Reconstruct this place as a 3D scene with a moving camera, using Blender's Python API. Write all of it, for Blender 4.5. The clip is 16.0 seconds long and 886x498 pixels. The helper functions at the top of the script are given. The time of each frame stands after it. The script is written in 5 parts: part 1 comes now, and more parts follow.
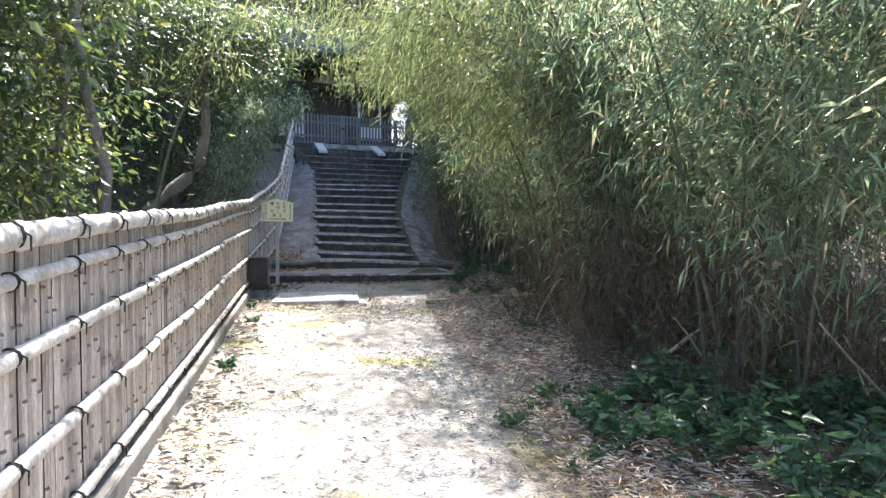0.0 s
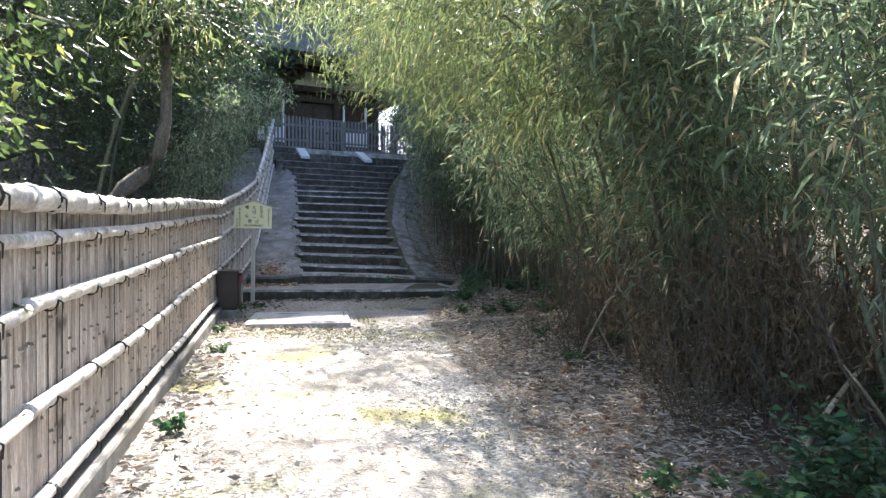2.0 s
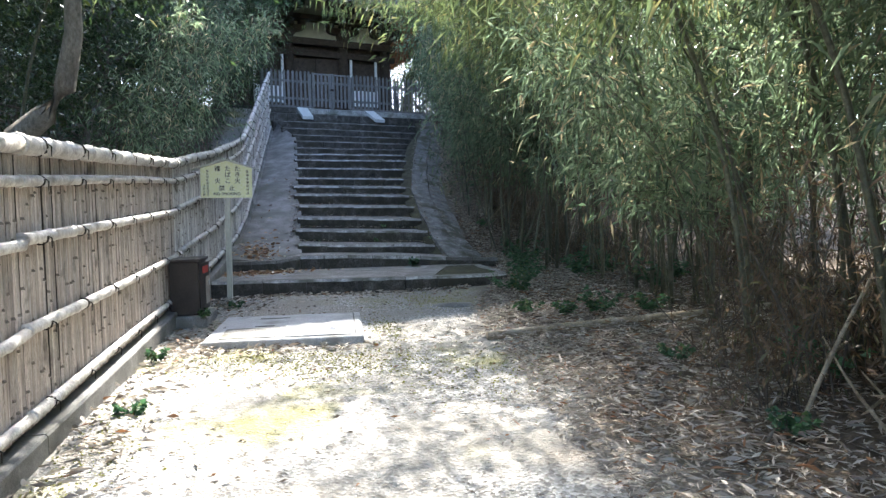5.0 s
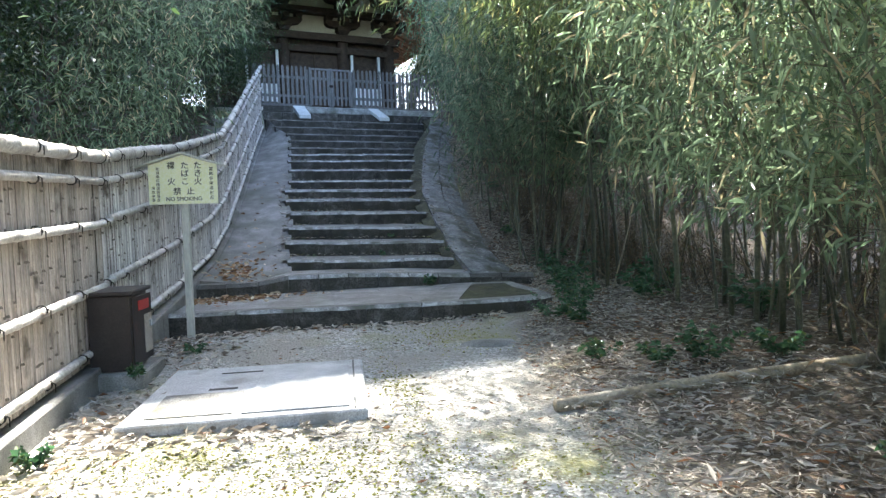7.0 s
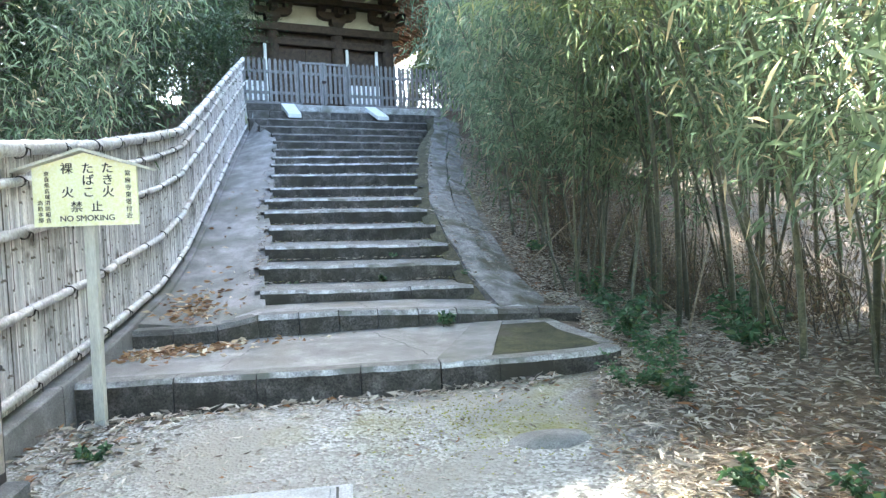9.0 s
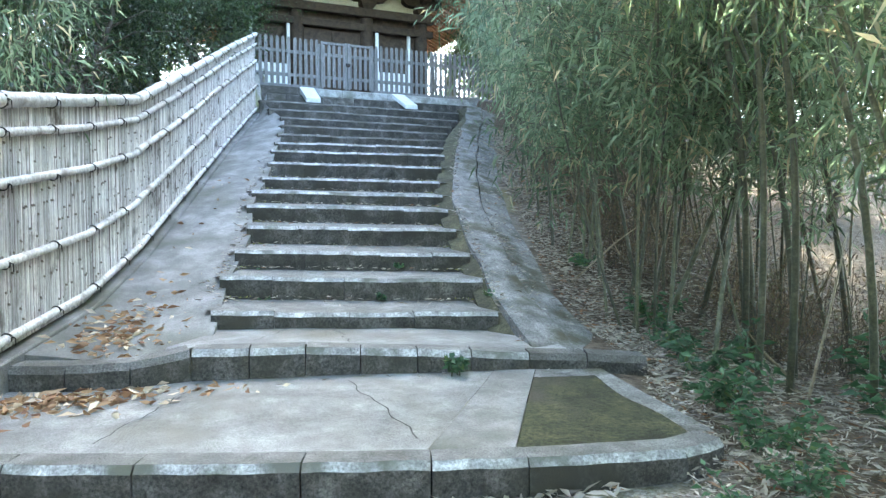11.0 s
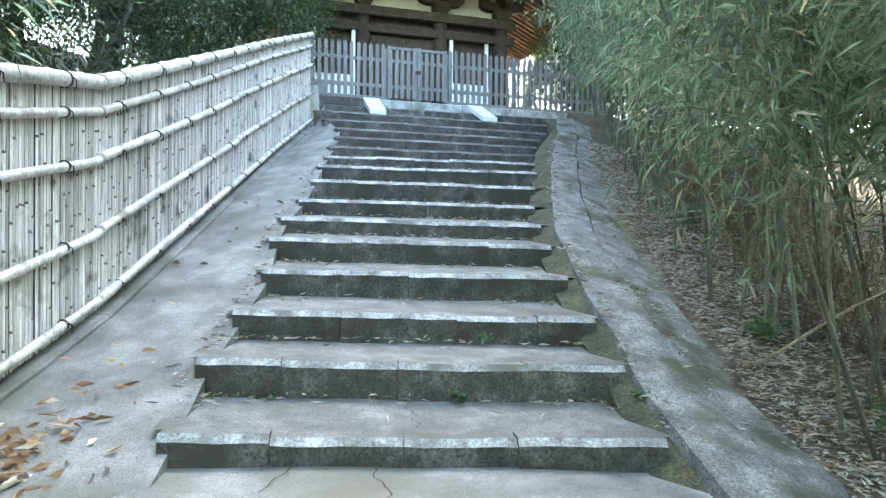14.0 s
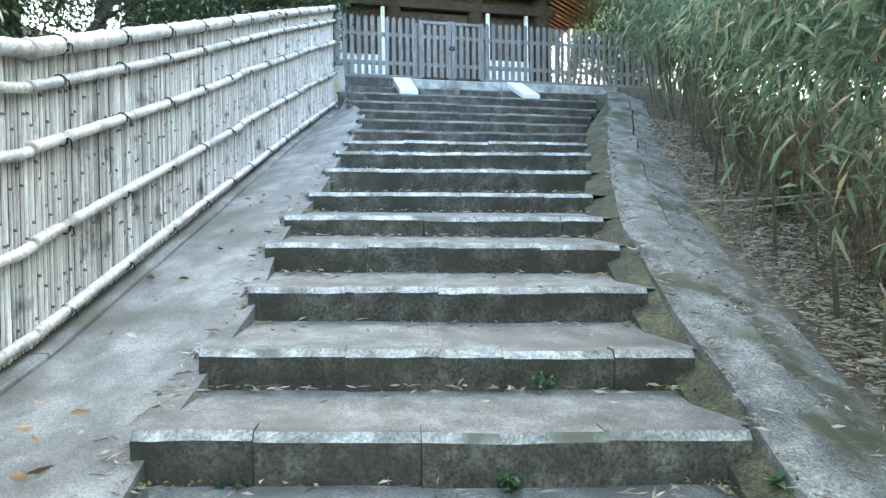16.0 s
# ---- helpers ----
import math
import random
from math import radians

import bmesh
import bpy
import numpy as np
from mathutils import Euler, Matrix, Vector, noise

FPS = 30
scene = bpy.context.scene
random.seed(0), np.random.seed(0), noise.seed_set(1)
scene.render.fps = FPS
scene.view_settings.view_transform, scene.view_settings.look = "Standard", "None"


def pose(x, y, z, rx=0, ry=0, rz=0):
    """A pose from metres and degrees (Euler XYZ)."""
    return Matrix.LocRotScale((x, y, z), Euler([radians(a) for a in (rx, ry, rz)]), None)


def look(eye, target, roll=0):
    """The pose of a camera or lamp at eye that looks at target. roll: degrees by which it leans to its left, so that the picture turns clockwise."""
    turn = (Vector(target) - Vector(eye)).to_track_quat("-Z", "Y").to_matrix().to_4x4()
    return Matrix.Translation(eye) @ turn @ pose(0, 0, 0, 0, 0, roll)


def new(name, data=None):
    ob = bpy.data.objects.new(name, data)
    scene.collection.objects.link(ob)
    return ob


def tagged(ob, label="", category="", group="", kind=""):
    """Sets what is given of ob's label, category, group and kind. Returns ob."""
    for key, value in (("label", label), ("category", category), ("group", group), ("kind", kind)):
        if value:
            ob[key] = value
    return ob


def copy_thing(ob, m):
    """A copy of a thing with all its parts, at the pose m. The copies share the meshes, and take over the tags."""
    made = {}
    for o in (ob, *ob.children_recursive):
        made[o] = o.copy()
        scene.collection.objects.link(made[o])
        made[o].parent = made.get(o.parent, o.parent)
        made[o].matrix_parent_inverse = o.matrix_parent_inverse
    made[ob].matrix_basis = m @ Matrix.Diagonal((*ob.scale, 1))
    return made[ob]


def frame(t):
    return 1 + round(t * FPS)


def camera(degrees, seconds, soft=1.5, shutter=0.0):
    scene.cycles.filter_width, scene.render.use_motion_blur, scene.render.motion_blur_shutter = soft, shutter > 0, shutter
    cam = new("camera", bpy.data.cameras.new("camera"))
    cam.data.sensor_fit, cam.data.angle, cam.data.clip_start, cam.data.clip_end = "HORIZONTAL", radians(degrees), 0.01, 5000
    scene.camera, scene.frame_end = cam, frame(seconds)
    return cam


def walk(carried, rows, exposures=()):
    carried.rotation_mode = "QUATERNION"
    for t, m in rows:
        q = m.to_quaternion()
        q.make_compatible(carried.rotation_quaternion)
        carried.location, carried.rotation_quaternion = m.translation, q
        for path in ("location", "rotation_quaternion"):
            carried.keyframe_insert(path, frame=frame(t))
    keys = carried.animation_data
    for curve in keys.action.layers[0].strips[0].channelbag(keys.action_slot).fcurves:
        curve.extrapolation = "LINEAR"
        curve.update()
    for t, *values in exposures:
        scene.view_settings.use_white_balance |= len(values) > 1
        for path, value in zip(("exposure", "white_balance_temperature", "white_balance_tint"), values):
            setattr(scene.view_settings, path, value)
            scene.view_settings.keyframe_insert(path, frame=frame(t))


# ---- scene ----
cam = camera(67.1, 16.0, soft=1.4)
METRES, EYE, TILT, LEAN, TURN = 14.4, 1.35, 0.0, 0.0, -13.2
ROWS = [
    (0.0, 0.0, 0.0, 0.0, 0.0, -2.14, -0.1),
    (0.5, -0.0062, 0.0257, -0.0024, -0.58, 0.3, -0.1),
    (1.0, -0.0162, 0.0563, -0.0043, -1.07, 1.09, -0.08),
    (1.5, -0.0229, 0.0887, -0.0059, -1.57, -0.31, -0.03),
    (2.0, -0.0272, 0.1242, -0.007, -1.69, -0.91, -0.35),
    (2.5, -0.0334, 0.1579, -0.0081, -2.57, -1.8, -0.95),
    (3.0, -0.0361, 0.1953, -0.0082, -2.13, -2.44, -0.72),
    (3.5, -0.0437, 0.2287, -0.0088, -2.27, -2.94, -0.65),
    (4.0, -0.0447, 0.2649, -0.009, -1.41, -3.25, 0.2),
    (6.5, -0.0605, 0.4421, -0.0094, -0.22, -3.5, 1.41),
    (7.0, -0.0616, 0.4769, -0.0093, -0.17, -2.94, 2.03),
    (7.5, -0.0635, 0.5136, -0.0075, 0.01, -3.07, 2.11),
    (8.0, -0.0675, 0.5473, -0.0047, -0.33, -3.02, 2.52),
    (8.5, -0.0681, 0.5827, -0.0023, -0.3, -2.66, 2.68),
    (9.0, -0.0748, 0.6161, -0.0002, -0.31, -2.56, 2.37),
    (11.5, -0.0606, 0.7724, 0.0037, 3.98, -2.45, -0.32),
    (12.0, -0.0625, 0.8022, 0.0065, 5.78, -2.32, -0.34),
    (12.5, -0.0724, 0.83, 0.008, 7.62, -2.72, -0.54),
    (13.0, -0.0739, 0.858, 0.0079, 8.66, -3.25, -0.28),
    (13.5, -0.0857, 0.8835, 0.0096, 9.37, -2.33, -1.01),
    (14.0, -0.0905, 0.9042, 0.0112, 8.72, -0.46, -0.48),
    (14.5, -0.088, 0.9241, 0.0124, 8.64, 2.31, 0.38),
    (15.0, -0.095, 0.9429, 0.0108, 8.73, 3.15, 0.79),
    (15.5, -0.1025, 0.9627, 0.0102, 9.86, -0.65, 0.98),
    (16.0, -0.1023, 0.9818, 0.0192, 12.12, -1.71, 0.68),
]
walk(cam, [(t, pose(0, 0, EYE, TILT, LEAN, TURN) @ pose(METRES * x, METRES * y, METRES * z, 90 + pitch, roll, yaw)) for t, x, y, z, yaw, pitch, roll in ROWS],
     [(0.0, 2.27, 6500, 15), (4.0, 2.34, 6350, 13), (6.5, 2.68, 6300, 8), (7.0, 2.82, 6350, 8), (8.0, 3.43, 6550, 8), (9.0, 3.96, 6650, 6), (11.5, 4.26, 6750, 1), (12.5, 4.42, 6900, 0), (14.5, 4.28, 7200, 0), (16.0, 4.3, 7350, 0)])

# ---- light ----
SUN_AZ, SUN_EL = 7.0, 47.4      # degrees to the right of +y, degrees above the horizon
world = bpy.data.worlds.new("sky")
scene.world = world
world.use_nodes = True
wn = world.node_tree
sky = wn.nodes.new("ShaderNodeTexSky")
sky.sky_type, sky.sun_disc = "NISHITA", False
sky.sun_elevation, sky.sun_rotation = radians(SUN_EL), radians(SUN_AZ)
sky.air_density, sky.dust_density = 1.0, 1.5
wn.nodes["Background"].inputs[1].default_value = 0.15
wn.links.new(sky.outputs[0], wn.nodes["Background"].inputs[0])
sun = new("sun", bpy.data.lights.new("sun", "SUN"))
sun.data.energy, sun.data.angle, sun.data.color = 5.0, radians(0.6), (1.0, 0.94, 0.84)
_d = Vector((math.sin(radians(SUN_AZ)) * math.cos(radians(SUN_EL)), math.cos(radians(SUN_AZ)) * math.cos(radians(SUN_EL)), math.sin(radians(SUN_EL))))
sun.matrix_world = look(_d * 60, (0, 0, 0))


# ---- materials ----
def ramp_stops(node, stops):
    el = node.color_ramp.elements
    while len(el) < len(stops):
        el.new(0.5)
    for e, (p, c) in zip(el, stops):
        e.position, e.color = p, (*c, 1)


def surface(name, stops, scale=8.0, rough=0.8, bump=0.3, fine=60.0, stretch=(1, 1, 1), rnd=0.0, second=None, second_scale=1.5, second_cut=(0.5, 0.65), coat=0.0, dist=0.01, grit=0.5):
    """A two-scale noise material: stops is a colour ramp over the coarse noise, second a stain colour."""
    m = bpy.data.materials.new(name)
    m.use_nodes = True
    nt = m.node_tree
    N, L = nt.nodes, nt.links
    b = N["Principled BSDF"]
    tc = N.new("ShaderNodeTexCoord")
    geo = N.new("ShaderNodeNewGeometry")
    mp = N.new("ShaderNodeMapping")
    mp.inputs["Scale"].default_value = stretch
    L.new(geo.outputs["Position"], mp.inputs[0])
    n1 = N.new("ShaderNodeTexNoise")
    n1.inputs["Scale"].default_value, n1.inputs["Detail"].default_value, n1.inputs["Roughness"].default_value = scale, 6, 0.65
    n2 = N.new("ShaderNodeTexNoise")
    n2.inputs["Scale"].default_value, n2.inputs["Detail"].default_value, n2.inputs["Roughness"].default_value = fine, 5, 0.75
    L.new(mp.outputs[0], n1.inputs[0])
    L.new(mp.outputs[0], n2.inputs[0])
    grain = N.new("ShaderNodeMapRange")
    grain.inputs[1].default_value, grain.inputs[2].default_value = 0.3, 0.7
    L.new(n2.outputs[0], grain.inputs[0])
    cr = N.new("ShaderNodeValToRGB")
    ramp_stops(cr, stops)
    L.new(n1.outputs[0], cr.inputs[0])
    col = cr.outputs[0]
    mul = N.new("ShaderNodeMix")
    mul.data_type, mul.blend_type = "RGBA", "OVERLAY"
    mul.inputs[0].default_value = grit
    L.new(col, mul.inputs[6])
    L.new(grain.outputs[0], mul.inputs[7])
    col = mul.outputs[2]
    if second:
        n3 = N.new("ShaderNodeTexNoise")
        n3.inputs["Scale"].default_value, n3.inputs["Detail"].default_value = second_scale, 8
        L.new(geo.outputs["Position"], n3.inputs[0])
        cut = N.new("ShaderNodeMapRange")
        cut.inputs[1].default_value, cut.inputs[2].default_value = second_cut
        L.new(n3.outputs[0], cut.inputs[0])
        mx = N.new("ShaderNodeMix")
        mx.data_type = "RGBA"
        L.new(cut.outputs[0], mx.inputs[0])
        L.new(col, mx.inputs[6])
        mx.inputs[7].default_value = (*second, 1)
        col = mx.outputs[2]
    if rnd:
        oi = N.new("ShaderNodeObjectInfo")
        hv = N.new("ShaderNodeHueSaturation")
        add = N.new("ShaderNodeMath")
        add.operation = "ADD"
        isl = N.new("ShaderNodeMath")
        isl.operation = "FRACT"
        L.new(oi.outputs["Random"], add.inputs[0])
        L.new(geo.outputs["Random Per Island"], add.inputs[1])
        L.new(add.outputs[0], isl.inputs[0])
        mr = N.new("ShaderNodeMapRange")
        mr.inputs[3].default_value, mr.inputs[4].default_value = 1 - rnd, 1 + rnd
        L.new(isl.outputs[0], mr.inputs[0])
        L.new(mr.outputs[0], hv.inputs["Value"])
        L.new(col, hv.inputs["Color"])
        col = hv.outputs[0]
    L.new(col, b.inputs["Base Color"])
    b.inputs["Roughness"].default_value = rough
    b.inputs["Coat Weight"].default_value = coat
    if bump:
        bp = N.new("ShaderNodeBump")
        bp.inputs["Strength"].default_value, bp.inputs["Distance"].default_value = bump, dist
        L.new(n2.outputs[0], bp.inputs["Height"])
        L.new(bp.outputs[0], b.inputs["Normal"])
    return m


def leaf_material(name, dark, light, odd, trans=0.35, rough=0.4, odd_share=0.12):
    m = bpy.data.materials.new(name)
    m.use_nodes = True
    N, L = m.node_tree.nodes, m.node_tree.links
    b = N["Principled BSDF"]
    geo = N.new("ShaderNodeNewGeometry")
    oi = N.new("ShaderNodeObjectInfo")
    cr = N.new("ShaderNodeValToRGB")
    ramp_stops(cr, [(0.0, dark), (0.8 - odd_share, light), (1 - odd_share, light), (1 - odd_share * 0.6, odd)])
    L.new(geo.outputs["Random Per Island"], cr.inputs[0])
    hv = N.new("ShaderNodeHueSaturation")
    mr = N.new("ShaderNodeMapRange")
    mr.inputs[3].default_value, mr.inputs[4].default_value = 0.75, 1.25
    L.new(oi.outputs["Random"], mr.inputs[0])
    L.new(mr.outputs[0], hv.inputs["Value"])
    L.new(cr.outputs[0], hv.inputs["Color"])
    L.new(hv.outputs[0], b.inputs["Base Color"])
    b.inputs["Roughness"].default_value = rough
    t = N.new("ShaderNodeBsdfTranslucent")
    bright = N.new("ShaderNodeHueSaturation")
    bright.inputs["Value"].default_value, bright.inputs["Saturation"].default_value = 1.6, 1.1
    L.new(hv.outputs[0], bright.inputs["Color"])
    L.new(bright.outputs[0], t.inputs[0])
    mix = N.new("ShaderNodeMixShader")
    mix.inputs[0].default_value = trans
    L.new(b.outputs[0], mix.inputs[1])
    L.new(t.outputs[0], mix.inputs[2])
    L.new(mix.outputs[0], N["Material Output"].inputs[0])
    return m


def ground_material():
    """Gravelly path with mossy patches, turning to dark leaf mould away from the path."""
    m = bpy.data.materials.new("ground")
    m.use_nodes = True
    N, L = m.node_tree.nodes, m.node_tree.links
    b = N["Principled BSDF"]
    geo = N.new("ShaderNodeNewGeometry")
    sep = N.new("ShaderNodeSeparateXYZ")
    L.new(geo.outputs["Position"], sep.inputs[0])

    def noise_tex(scale, detail=6):
        n = N.new("ShaderNodeTexNoise")
        n.inputs["Scale"].default_value, n.inputs["Detail"].default_value = scale, detail
        L.new(geo.outputs["Position"], n.inputs[0])
        return n.outputs[0]

    def rng(src, a, c, lo=0.0, hi=1.0):
        r = N.new("ShaderNodeMapRange")
        for k, v in zip((1, 2, 3, 4), (a, c, lo, hi)):
            r.inputs[k].default_value = v
        L.new(src, r.inputs[0])
        return r.outputs[0]

    def mixc(f, a, c):
        x = N.new("ShaderNodeMix")
        x.data_type = "RGBA"
        L.new(f, x.inputs[0])
        for k, v in ((6, a), (7, c)):
            if isinstance(v, tuple):
                x.inputs[k].default_value = (*v, 1)
            else:
                L.new(v, x.inputs[k])
        return x.outputs[2]

    def maths(op, a, c):
        x = N.new("ShaderNodeMath")
        x.operation = op
        for k, v in ((0, a), (1, c)):
            if isinstance(v, (int, float)):
                x.inputs[k].default_value = v
            else:
                L.new(v, x.inputs[k])
        return x.outputs[0]

    vor = N.new("ShaderNodeTexVoronoi")
    vor.inputs["Scale"].default_value = 55
    L.new(geo.outputs["Position"], vor.inputs[0])
    grit = N.new("ShaderNodeValToRGB")
    ramp_stops(grit, [(0.0, (0.15, 0.14, 0.125)), (0.5, (0.33, 0.32, 0.30)), (1.0, (0.55, 0.54, 0.515))])
    vsep = N.new("ShaderNodeSeparateColor")
    L.new(vor.outputs["Color"], vsep.inputs[0])
    L.new(vsep.outputs[0], grit.inputs[0])
    stain = mixc(rng(noise_tex(1.1), 0.38, 0.62), grit.outputs[0], (0.29, 0.27, 0.235))
    moss = rng(noise_tex(0.9, 9), 0.54, 0.66)
    mossy = mixc(maths("MULTIPLY", moss, 0.75), stain, (0.22, 0.21, 0.06))
    mould_c = mixc(rng(noise_tex(14), 0.35, 0.65), (0.05, 0.035, 0.022), (0.15, 0.11, 0.075))
    across = maths("ADD", sep.outputs[0], maths("MULTIPLY", sep.outputs[1], -0.16))
    edge = maths("ADD", across, maths("MULTIPLY", noise_tex(1.6), 1.6))
    right = rng(edge, 1.25, 1.95)
    left = rng(sep.outputs[0], -0.9, -1.3)
    L.new(mixc(maths("MAXIMUM", right, left), mossy, mould_c), b.inputs["Base Color"])
    b.inputs["Roughness"].default_value = 0.95
    bp = N.new("ShaderNodeBump")
    bp.inputs["Strength"].default_value, bp.inputs["Distance"].default_value = 0.9, 0.015
    L.new(maths("ADD", vor.outputs["Distance"], noise_tex(25)), bp.inputs["Height"])
    L.new(bp.outputs[0], b.inputs["Normal"])
    return m


M_GROUND = ground_material()
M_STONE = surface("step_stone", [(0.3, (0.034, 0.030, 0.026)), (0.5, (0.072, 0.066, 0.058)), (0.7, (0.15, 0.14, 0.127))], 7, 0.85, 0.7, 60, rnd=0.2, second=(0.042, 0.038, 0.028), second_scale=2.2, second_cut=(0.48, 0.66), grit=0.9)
# Worn edge tone, with the skylight it catches painted in as extra paleness.
M_EDGE = surface("worn_skylit_edge", [(0.3, (0.12, 0.118, 0.11)), (0.5, (0.30, 0.296, 0.288)), (0.7, (0.58, 0.58, 0.57))], 9, 0.5, 0.5, 70, second=(0.10, 0.10, 0.075), second_scale=3.0, second_cut=(0.5, 0.64), grit=0.7)
M_CONC = surface("concrete_ramp", [(0.3, (0.10, 0.098, 0.09)), (0.5, (0.18, 0.177, 0.168)), (0.7, (0.30, 0.297, 0.285))], 3.2, 0.7, 0.35, 100, second=(0.085, 0.085, 0.062), second_scale=1.1, second_cut=(0.5, 0.7), grit=0.55)
M_RAMP = surface("cracked_mossy_concrete", [(0.3, (0.08, 0.077, 0.07)), (0.5, (0.17, 0.167, 0.158)), (0.7, (0.30, 0.297, 0.285))], 4.5, 0.8, 0.6, 70, second=(0.065, 0.062, 0.035), second_scale=2.6, second_cut=(0.5, 0.64), grit=0.9)
M_MOSS = surface("mossy_concrete", [(0.3, (0.03, 0.028, 0.019)), (0.55, (0.068, 0.064, 0.036)), (0.75, (0.12, 0.118, 0.062))], 6, 0.95, 0.6, 60, grit=0.9)
M_MOSSGREEN = surface("green_moss", [(0.3, (0.018, 0.018, 0.008)), (0.5, (0.042, 0.043, 0.018)), (0.72, (0.08, 0.08, 0.034))], 5, 0.95, 0.8, 45, second=(0.06, 0.052, 0.036), second_scale=2.0, second_cut=(0.55, 0.72), grit=0.9)
M_LANDING = surface("landing_concrete", [(0.3, (0.11, 0.108, 0.10)), (0.5, (0.20, 0.198, 0.19)), (0.7, (0.34, 0.338, 0.33))], 3.5, 0.5, 0.5, 110, second=(0.14, 0.13, 0.105), second_scale=1.3, second_cut=(0.52, 0.7), grit=0.7)
M_DARKTREAD = surface("dark_tread", [(0.3, (0.062, 0.058, 0.05)), (0.5, (0.125, 0.12, 0.11)), (0.7, (0.23, 0.225, 0.215))], 4.5, 0.8, 0.7, 90, second=(0.06, 0.055, 0.042), second_scale=1.8, second_cut=(0.48, 0.66), grit=0.9)
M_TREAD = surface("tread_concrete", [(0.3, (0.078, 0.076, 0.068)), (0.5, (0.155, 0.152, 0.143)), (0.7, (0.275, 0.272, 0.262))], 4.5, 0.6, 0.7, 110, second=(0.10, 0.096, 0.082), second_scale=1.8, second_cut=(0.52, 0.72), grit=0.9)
M_PALE = surface("pale_granite", [(0.3, (0.50, 0.51, 0.50)), (0.7, (0.68, 0.68, 0.66))], 12, 0.6, 0.2, 120)
M_GRANITE = surface("grey_granite", [(0.3, (0.18, 0.18, 0.173)), (0.5, (0.32, 0.32, 0.31)), (0.7, (0.48, 0.48, 0.47))], 5, 0.75, 0.4, 90, rnd=0.12, second=(0.10, 0.10, 0.075), second_scale=1.8, second_cut=(0.5, 0.68), grit=0.8)
M_SLAB = surface("slab_concrete", [(0.3, (0.30, 0.305, 0.31)), (0.7, (0.50, 0.505, 0.51))], 4, 0.75, 0.2, 90, second=(0.20, 0.19, 0.17), second_scale=3.0, second_cut=(0.55, 0.72), grit=0.45)
M_SLAT = surface("weathered_bamboo_slat", [(0.3, (0.34, 0.30, 0.275)), (0.5, (0.57, 0.53, 0.50)), (0.7, (0.75, 0.72, 0.695))], 6, 0.6, 0.3, 60, stretch=(6, 6, 0.5), rnd=0.38, second=(0.10, 0.08, 0.065), second_scale=5, second_cut=(0.58, 0.72))
M_SLAT_LOW = surface("brown_split_bamboo", [(0.3, (0.27, 0.21, 0.172)), (0.5, (0.45, 0.38, 0.325)), (0.7, (0.59, 0.525, 0.465))], 6, 0.6, 0.3, 60, stretch=(6, 6, 0.5), rnd=0.3, second=(0.10, 0.08, 0.065), second_scale=5, second_cut=(0.58, 0.72))
M_NODE = surface("bamboo_node", [(0.3, (0.10, 0.08, 0.065)), (0.7, (0.22, 0.18, 0.15))], 10, 0.7, 0.2, 60)
M_RAIL = surface("weathered_bamboo_pole", [(0.3, (0.33, 0.30, 0.265)), (0.5, (0.52, 0.49, 0.455)), (0.7, (0.66, 0.635, 0.60))], 7, 0.5, 0.25, 50, rnd=0.12, second=(0.16, 0.12, 0.09), second_scale=4, second_cut=(0.58, 0.75))
M_ROPE = surface("black_palm_rope", [(0.3, (0.015, 0.013, 0.012)), (0.7, (0.04, 0.035, 0.03))], 40, 0.9, 0.5, 150)
M_CULM = surface("green_bamboo_culm", [(0.3, (0.05, 0.056, 0.032)), (0.55, (0.10, 0.10, 0.062)), (0.75, (0.19, 0.17, 0.115))], 5, 0.5, 0.15, 40, rnd=0.45)
M_DEAD = surface("dead_bamboo", [(0.3, (0.20, 0.15, 0.09)), (0.7, (0.42, 0.35, 0.25))], 6, 0.6, 0.2, 40, rnd=0.25)
M_BARK = surface("bark", [(0.3, (0.05, 0.042, 0.033)), (0.55, (0.11, 0.095, 0.075)), (0.75, (0.19, 0.17, 0.14))], 9, 0.9, 0.8, 40, stretch=(1, 1, 0.35), dist=0.02)
M_GREYWOOD = surface("weathered_grey_wood", [(0.3, (0.10, 0.096, 0.095)), (0.7, (0.22, 0.212, 0.21))], 12, 0.8, 0.3, 70, stretch=(3, 3, 0.4), rnd=0.15)
M_DARKWOOD = surface("old_dark_timber", [(0.3, (0.035, 0.024, 0.018)), (0.7, (0.09, 0.062, 0.045))], 8, 0.8, 0.3, 50, rnd=0.12)
# Rafter wood with the warm light under the right eave put into its colour.
M_LITWOOD = surface("lit_reddish_wood", [(0.3, (0.22, 0.09, 0.045)), (0.7, (0.40, 0.19, 0.10))], 8, 0.75, 0.2, 50, rnd=0.15)
M_PLASTER = surface("cream_plaster", [(0.3, (0.52, 0.49, 0.40)), (0.7, (0.66, 0.63, 0.53))], 4, 0.9, 0.15, 80)
M_WHITE = surface("white_paint", [(0.3, (0.72, 0.72, 0.72)), (0.7, (0.85, 0.85, 0.85))], 6, 0.5, 0.1, 60)
M_ROOF = surface("grey_roof_tile", [(0.3, (0.05, 0.05, 0.055)), (0.7, (0.13, 0.13, 0.14))], 6, 0.6, 0.3, 40)
M_SIGN = surface("cream_sign_board", [(0.3, (0.80, 0.79, 0.50)), (0.7, (0.88, 0.87, 0.60))], 5, 0.5, 0.1, 60)
M_SIGNROOF = surface("sign_pale_wood", [(0.3, (0.42, 0.41, 0.36)), (0.7, (0.58, 0.57, 0.50))], 12, 0.7, 0.15, 60, stretch=(2, 2, 0.3), grit=0.2)
